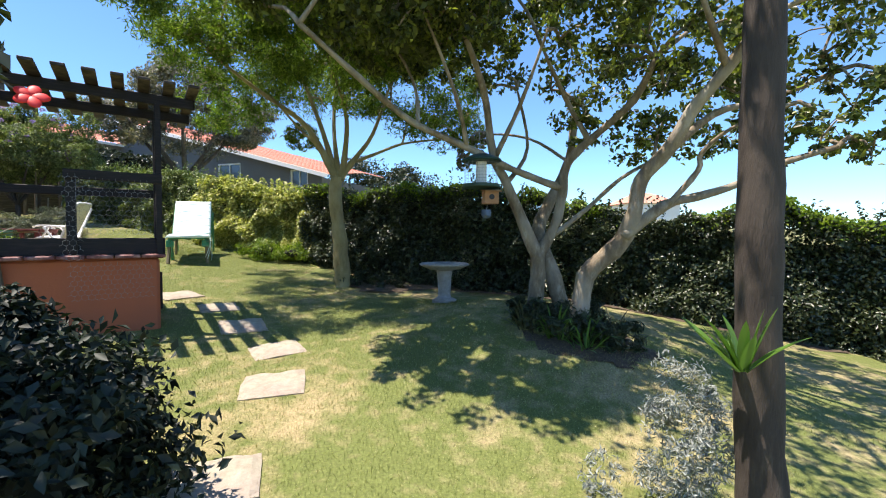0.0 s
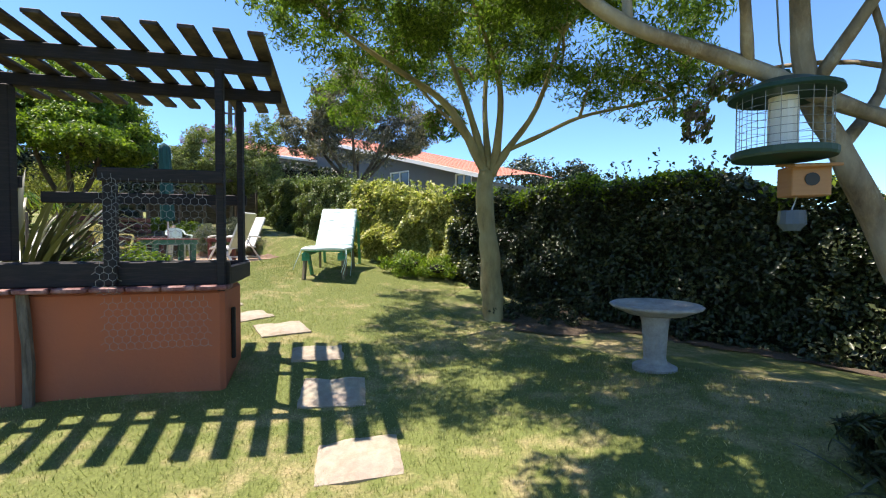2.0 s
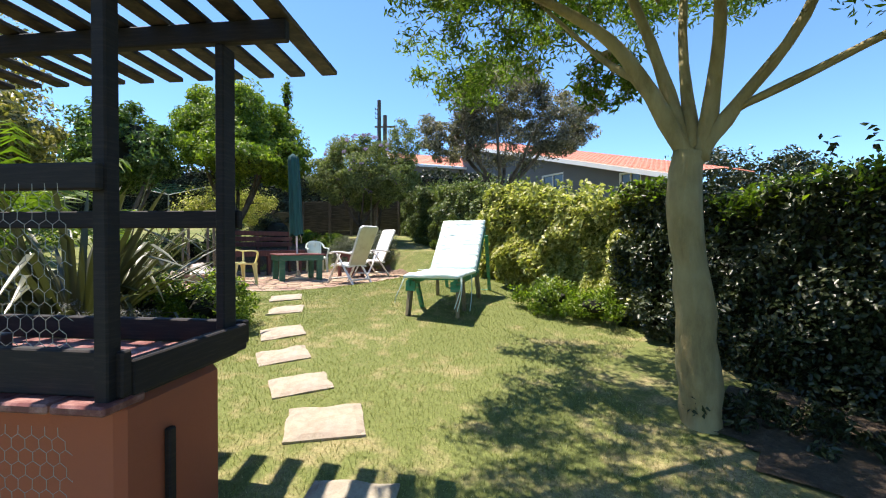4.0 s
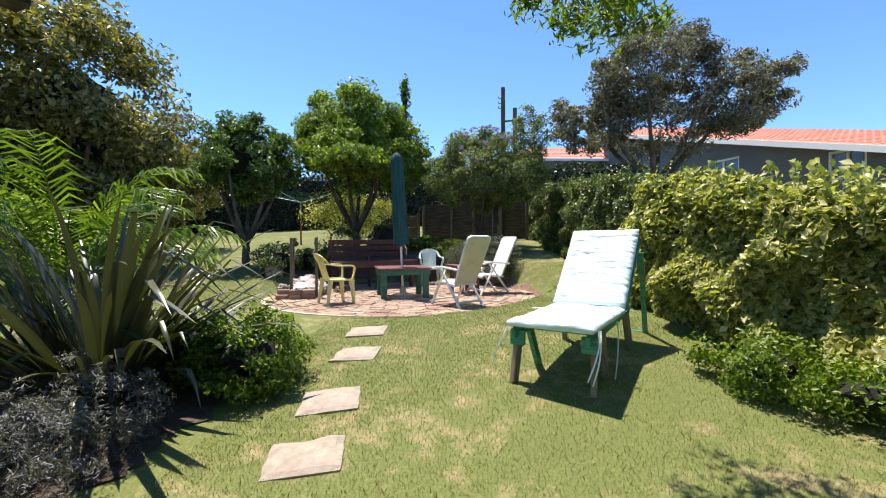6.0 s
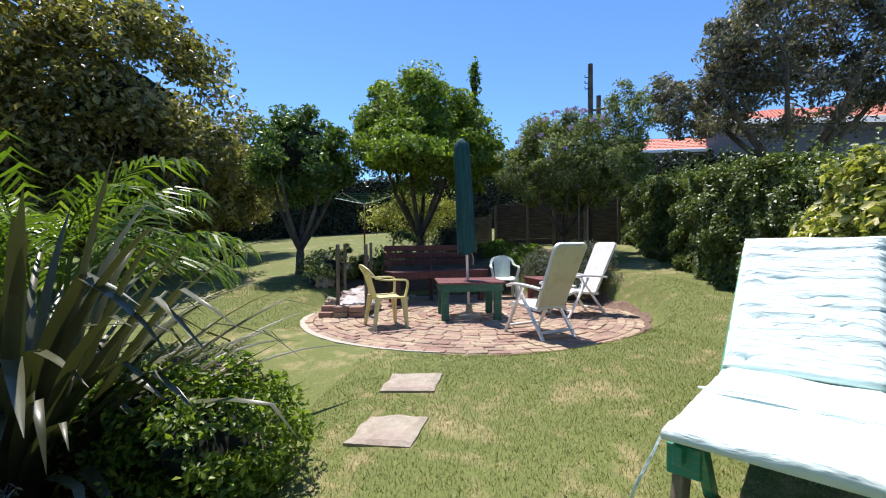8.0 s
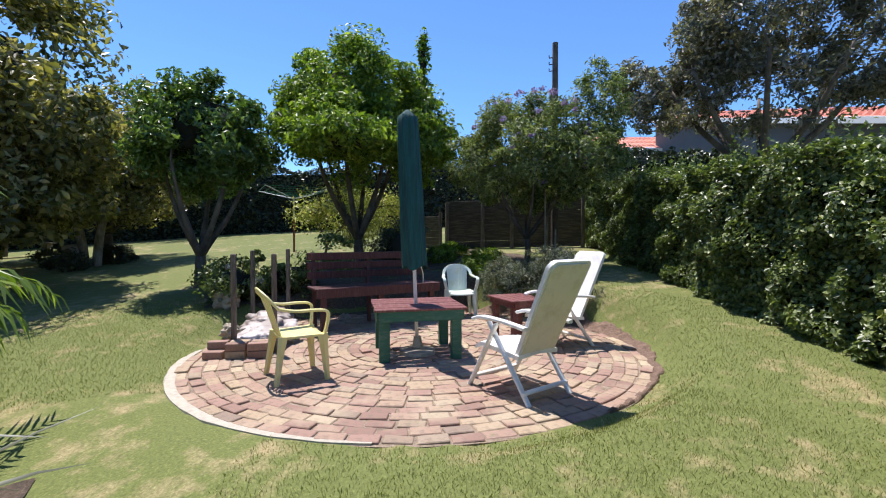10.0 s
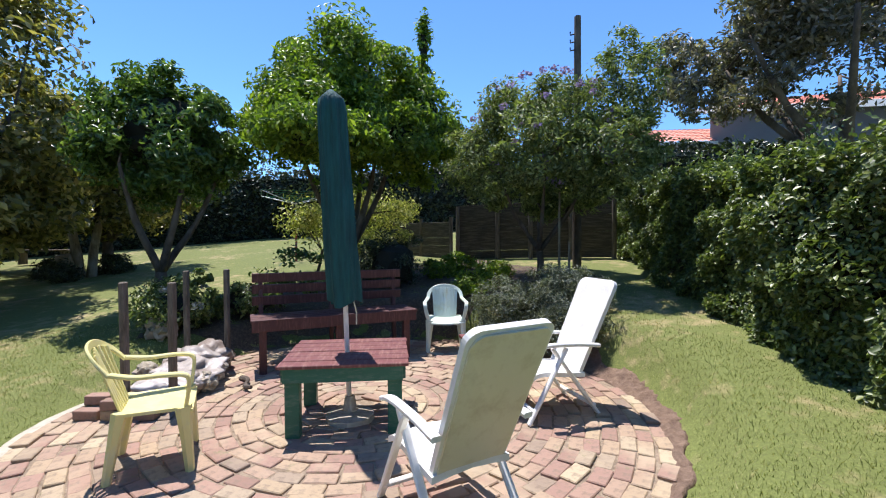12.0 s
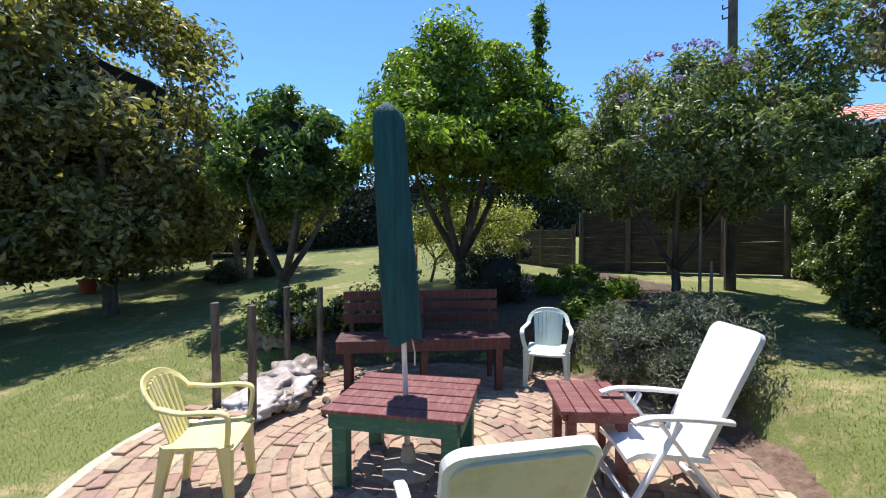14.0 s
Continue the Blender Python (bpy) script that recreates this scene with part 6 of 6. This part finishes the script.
def tiled(name, x0, x1, y0, y1, zfun, parent, m, pitch=0.24):
    """Rows of rounded tiles over a slope; zfun gives the height at x, y."""
    bm, rows = bmesh.new(), []
    ny = int((y1 - y0) / 0.35)
    nx_ = int((x1 - x0) / 0.08)
    for j in range(ny + 1):
        for s in ((0,) if j == 0 else (0, 1)):
            y = y0 + (y1 - y0) * j / ny
            rows.append([bm.verts.new(m @ Vector((x0 + (x1 - x0) * i / nx_, y, zfun(x0 + (x1 - x0) * i / nx_, y) + 0.035 * abs(math.sin(math.pi * i * (x1 - x0) / nx_ / pitch)) + 0.03 * s))) for i in range(nx_ + 1)])
    for a, b in zip(rows, rows[1:]):
        for k in range(len(a) - 1):
            bm.faces.new((a[k], a[k + 1], b[k + 1], b[k]))
    return part(name, bm, M["roof"], parent, "orange clay tiles")


tiled("roof", -13.1, 2.5, -0.40, 6.0, lambda x, y: roof_z(x) + 0.06 + 0.14 * min(y + 0.4, 4.0), house, HM)
bm = bmesh.new()
beam(bm, HM @ Vector((2.55, -0.42, roof_z(2.55) - 0.02)), HM @ Vector((-13.4, -0.42, roof_z(-13.4) - 0.02)), 0.05, 0.20)
part("fascia", bm, M["fascia"], house, "white painted fascia board")
WM = Matrix.Translation((-22.2, 23.4, 0)) @ Matrix(((0.466, -0.885, 0, 0), (0.885, 0.466, 0, 0), (0, 0, 1, 0), (0, 0, 0, 1)))
wing = tagged(new("house"), "further house wing with an orange tiled roof and white verge", "house")
tiled("roof", -0.2, 7.0, -0.3, 2.4, lambda x, y: 7.05 + 0.42 * (y + 0.3), wing, WM)
hbox("wall", (0.0, 0.0, 1.2), (7.0, 0.25, 7.0), M["greywall"], wing, m=WM)
hbox("wall", (0.0, 0.26, 1.2), (0.25, 4.0, 7.4), M["greywall"], wing, m=WM)
bm = bmesh.new()
beam(bm, WM @ Vector((-0.25, -0.35, 7.0)), WM @ Vector((-0.25, 2.4, 8.12)), 0.06, 0.22)
part("verge", bm, M["fascia"], wing, "white verge board")
bm = bmesh.new()
beam(bm, WM @ Vector((-0.25, -0.36, 6.96)), WM @ Vector((7.0, -0.36, 6.96)), 0.05, 0.14)
part("fascia", bm, M["fascia"], wing, "white fascia board")
far = thing("distant_house", (13.7, 30.0, 0.6), "small distant house with a red tiled hipped roof", "house")
bm = bmesh.new()
box(bm, (0, 0, 1.45), (3.4, 3.4, 3.1), bevel=0)
part("wall", bm, M["fascia"], far)
bm = bmesh.new()
v_ = [bm.verts.new(p) for p in ((-1.9, -1.9, 3.0), (1.9, -1.9, 3.0), (1.9, 1.9, 3.0), (-1.9, 1.9, 3.0), (-0.5, 0, 3.8), (0.5, 0, 3.8))]
for f in ((0, 1, 5, 4), (1, 2, 5), (2, 3, 4, 5), (3, 0, 4)):
    bm.faces.new([v_[i] for i in f])
part("roof", bm, M["roof"], far)

for k, (x, y, r, h) in enumerate(((-6.2, 32.5, 2.6, 4.2), (-3.2, 30.5, 2.6, 3.4), (-26, 17, 3.0, 4.2), (-31, 6, 4.0, 4.6), (-31, -4, 4.5, 6.0), (-22, -9, 4.5, 7.0))):
    zc = gz(x, y)
    tree("distant_tree", (x, y, zc), [([(x, y, zc), (x, y, zc + h * 0.4), (x, y, zc + h * 0.7)], 0.15, 0.08)], [((x, y, zc + h * 0.55), (r, r, h * 0.45), 5500)], M["L_hedge"], M["barkC"], "distant bushy dark green tree", 0.2, 0.55, clumps=50, spread=0.18, nbr=4)

# purple sprays in the small-leaved tree
bt = next(o for o in bpy.data.objects if o.name == "blue_flowered_tree")
p, d, cc = blob_points(np.array((-12.3, 13.0, 4.5)) - np.array(bt.location), (1.35, 1.35, 0.95), 2600, 90, 0.035, 0.92)
tagged(leaves("flower_spray", p, M["flower_purple"], bt, 0.045, 0.8, d, 0.5, label="pale purple flower sprays"), kind="stuff")
bm = bmesh.new()
for k in range(3):
    lump(bm, (0.25 + 0.05 * k, 0.3 - 0.2 * k, 0.28 + 0.03 * k), (0.022, 0.022, 0.015), 0.2, 1, k)
fw = thing("yellow_flower", (1.05, 1.25, gz(1.05, 1.25)), "small yellow flowers by the trunk", "flower")
part("petals", bm, M["flower_yellow"], fw)

GX, GY, GZ = np.array(xs), np.array(ys), gv[:, 2].reshape(len(ys), len(xs))


def mesh_z(x, y):
    """Height of the ground's mesh."""
    i, j = int(np.searchsorted(GX, x)) - 1, int(np.searchsorted(GY, y)) - 1
    fx, fy = (x - GX[i]) / (GX[i + 1] - GX[i]), (y - GY[j]) / (GY[j + 1] - GY[j])
    return float(GZ[j, i] * (1 - fx) * (1 - fy) + GZ[j, i + 1] * fx * (1 - fy) + GZ[j + 1, i] * (1 - fx) * fy + GZ[j + 1, i + 1] * fx * fy)


bm, rows = bmesh.new(), []
for k in range(160):
    a = radians(8 + 140 * k / 159)
    f = min(1.0, k / 50) * min(1.0, (159 - k) / 30)
    f = f * f * (3 - 2 * f)
    wob = 0.10 * noise.noise(Vector((k * 0.13, 2, 0))) + 0.05 * noise.noise(Vector((k * 0.7, 5, 0)))
    row = []
    for j in range(11):
        u = j / 10
        r = PATIO_R - 0.04 + (0.05 + (0.08 + 0.12 * min(1, max(0, (math.degrees(a) - 45) / 35)) + wob) * f) * u
        x, y = PATIO[0] + r * math.cos(a), PATIO[1] + r * math.sin(a)
        lift = 0.016 + 0.045 * abs(noise.noise(Vector((x * 9, y * 9, 0)))) if j < 9 else (0.006 if j == 9 else -0.02)
        row.append(bm.verts.new((x, y, max(mesh_z(x, y), PATIO_Z - 0.012 if j < 3 else -9) + lift * (0.4 + 0.6 * min(1, 3 * u)))))
    rows.append(row)
for a, b in zip(rows, rows[1:]):
    for j in range(10):
        bm.faces.new((a[j], a[j + 1], b[j + 1], b[j]))
tagged(part("bank_soil", bm, M["earth"], None, smooth=True), "low bank of bare reddish earth round the patio", "soil", kind="structure")

# ---- small pieces last ----
def brick_bm(w, l, s):
    bm = bmesh.new()
    box(bm, (0, 0, -0.025), (w, l, 0.062), bevel=0.006)
    for v in bm.verts:
        v.co += Vector((0.004 * noise.noise(v.co * 20 + Vector((s, 0, 0))), 0.005 * noise.noise(v.co * 20 + Vector((0, s, 0))), 0.004 * noise.noise(v.co * 14 + Vector((0, 0, s)))))
    return bm


kinds = []
for k in range(6):
    me = bpy.data.meshes.new("brick")
    b_ = brick_bm((0.112, 0.107, 0.115)[k % 3], (0.208, 0.198, 0.214)[k % 3], k * 3.7)
    b_.to_mesh(me)
    b_.free()
    me.materials.append(M["brick"])
    kinds.append(me)
places = []
r = 0.17
while r < PATIO_R - 0.06:
    n = max(3, round(2 * math.pi * r / (0.222 if r > 0.3 else 0.16)))
    off = random.uniform(0, 6)
    for k in range(n):
        a = off + 2 * math.pi * k / n
        jx, jy = random.gauss(0, 0.012), random.gauss(0, 0.006)
        places.append(((r + jy) * math.cos(a) , (r + jy) * math.sin(a), a + random.gauss(0, 0.055) + jx))
    r += 0.122
places.sort(key=lambda p: -(p[0] * 1.0 - p[1] * 0.5))
rest = bmesh.new()
for k, (x, y, a) in enumerate(places):
    m = Matrix.Translation((x, y, random.gauss(0, 0.005))) @ Euler((random.gauss(0, 0.022), random.gauss(0, 0.022), a)).to_matrix().to_4x4()
    if k < 300:
        ob = new("brick", kinds[k % 6])
        ob.parent = patio
        ob.matrix_basis = m
    else:
        n0 = len(rest.verts)
        rest.from_mesh(kinds[k % 6])
        rest.verts.ensure_lookup_table()
        for v in rest.verts[n0:]:
            v.co = m @ v.co
ob = part("bricks_beyond", rest, M["brick_joined"], patio, "worn red bricks laid in rings")
tagged(ob, kind="stuff")

# grass: short blades over the lawn that the path passes
def blades(name, n, x0, x1, y0, y1, hmin, hmax, width, label, keep=None):
    xy = np.stack([RNG.uniform(x0, x1, n), RNG.uniform(y0, y1, n)], 1)
    d = np.hypot(xy[:, 0] - PATIO[0], xy[:, 1] - PATIO[1])
    ok = d > PATIO_R + 0.03
    ang = np.arctan2(xy[:, 1] - PATIO[1], xy[:, 0] - PATIO[0])
    ok &= (d > PATIO_R + 0.06 + 0.24 * np.clip((ang - 0.8) / 0.6, 0, 1) + 0.07 * np.sin(ang * 9)) | (ang < 0.35) | (ang > 2.3)
    ok &= (d > PATIO_R + 0.08) | (ang > -1.9) | (ang < -2.4)
    if keep is not None:
        ok &= keep(xy)
    xy = xy[ok]
    i = np.clip(np.searchsorted(GX, xy[:, 0]) - 1, 0, len(GX) - 2)
    j = np.clip(np.searchsorted(GY, xy[:, 1]) - 1, 0, len(GY) - 2)
    fx = (xy[:, 0] - GX[i]) / (GX[i + 1] - GX[i])
    fy = (xy[:, 1] - GY[j]) / (GY[j + 1] - GY[j])
    z = GZ[j, i] * (1 - fx) * (1 - fy) + GZ[j, i + 1] * fx * (1 - fy) + GZ[j + 1, i] * (1 - fx) * fy + GZ[j + 1, i + 1] * fx * fy
    n = len(xy)
    base = np.column_stack([xy, z - 0.004])
    h = RNG.uniform(hmin, hmax, n)
    a = RNG.uniform(0, 2 * np.pi, n)
    lean = RNG.uniform(0.1, 1.0, n) * h
    w = np.column_stack([np.cos(a), np.sin(a), np.zeros(n)]) * width * RNG.uniform(0.6, 1.3, (n, 1))
    b = RNG.uniform(0, 2 * np.pi, n)
    tip = base + np.column_stack([np.cos(b) * lean, np.sin(b) * lean, h])
    v = np.stack([base - w, base + w, tip], 1).reshape(-1, 3)
    f = np.arange(n * 3).reshape(-1, 3)
    return tagged(link(name, mesh_np(name, v, f), M["grass"]), label, "grass", kind="stuff")


def open_lawn(xy):
    x, y = xy[:, 0], xy[:, 1]
    ok = ~((x < -4.5) & (y < 5.0 + (-x - 4.5) * 0.62) & (x > -9.6))      # flax bed
    ok &= ~((y > 6.9 - 0.55 * (x + 1)) & (x > -2.6) & (x < 6))              # under the hedge
    for sx, sy, w, l, a in STONES:
        ok &= np.hypot(x - sx, y - sy) > 0.24 * 0.85
    u_ = (x + 2.95) * -0.82 + (y - 4.5) * -0.572
    v_ = (x + 2.95) * -0.572 + (y - 4.5) * 0.82
    ok &= ~((u_ > 0.0) & (u_ < 2.3) & (v_ > 0.0) & (v_ < 0.6))
    return ok


blades("grass_near", 330000, -7.4, 2.2, 1.2, 10.2, 0.010, 0.030, 0.0020, "short sunlit lawn grass", open_lawn)
blades("grass_by_patio", 170000, -13.5, -5.0, 5.0, 12.5, 0.010, 0.030, 0.0026, "short lawn grass round the patio", open_lawn)
blades("grass_beyond", 120000, -13.5, 3.5, 3.0, 14.0, 0.012, 0.034, 0.0032, "short lawn grass further off", open_lawn)
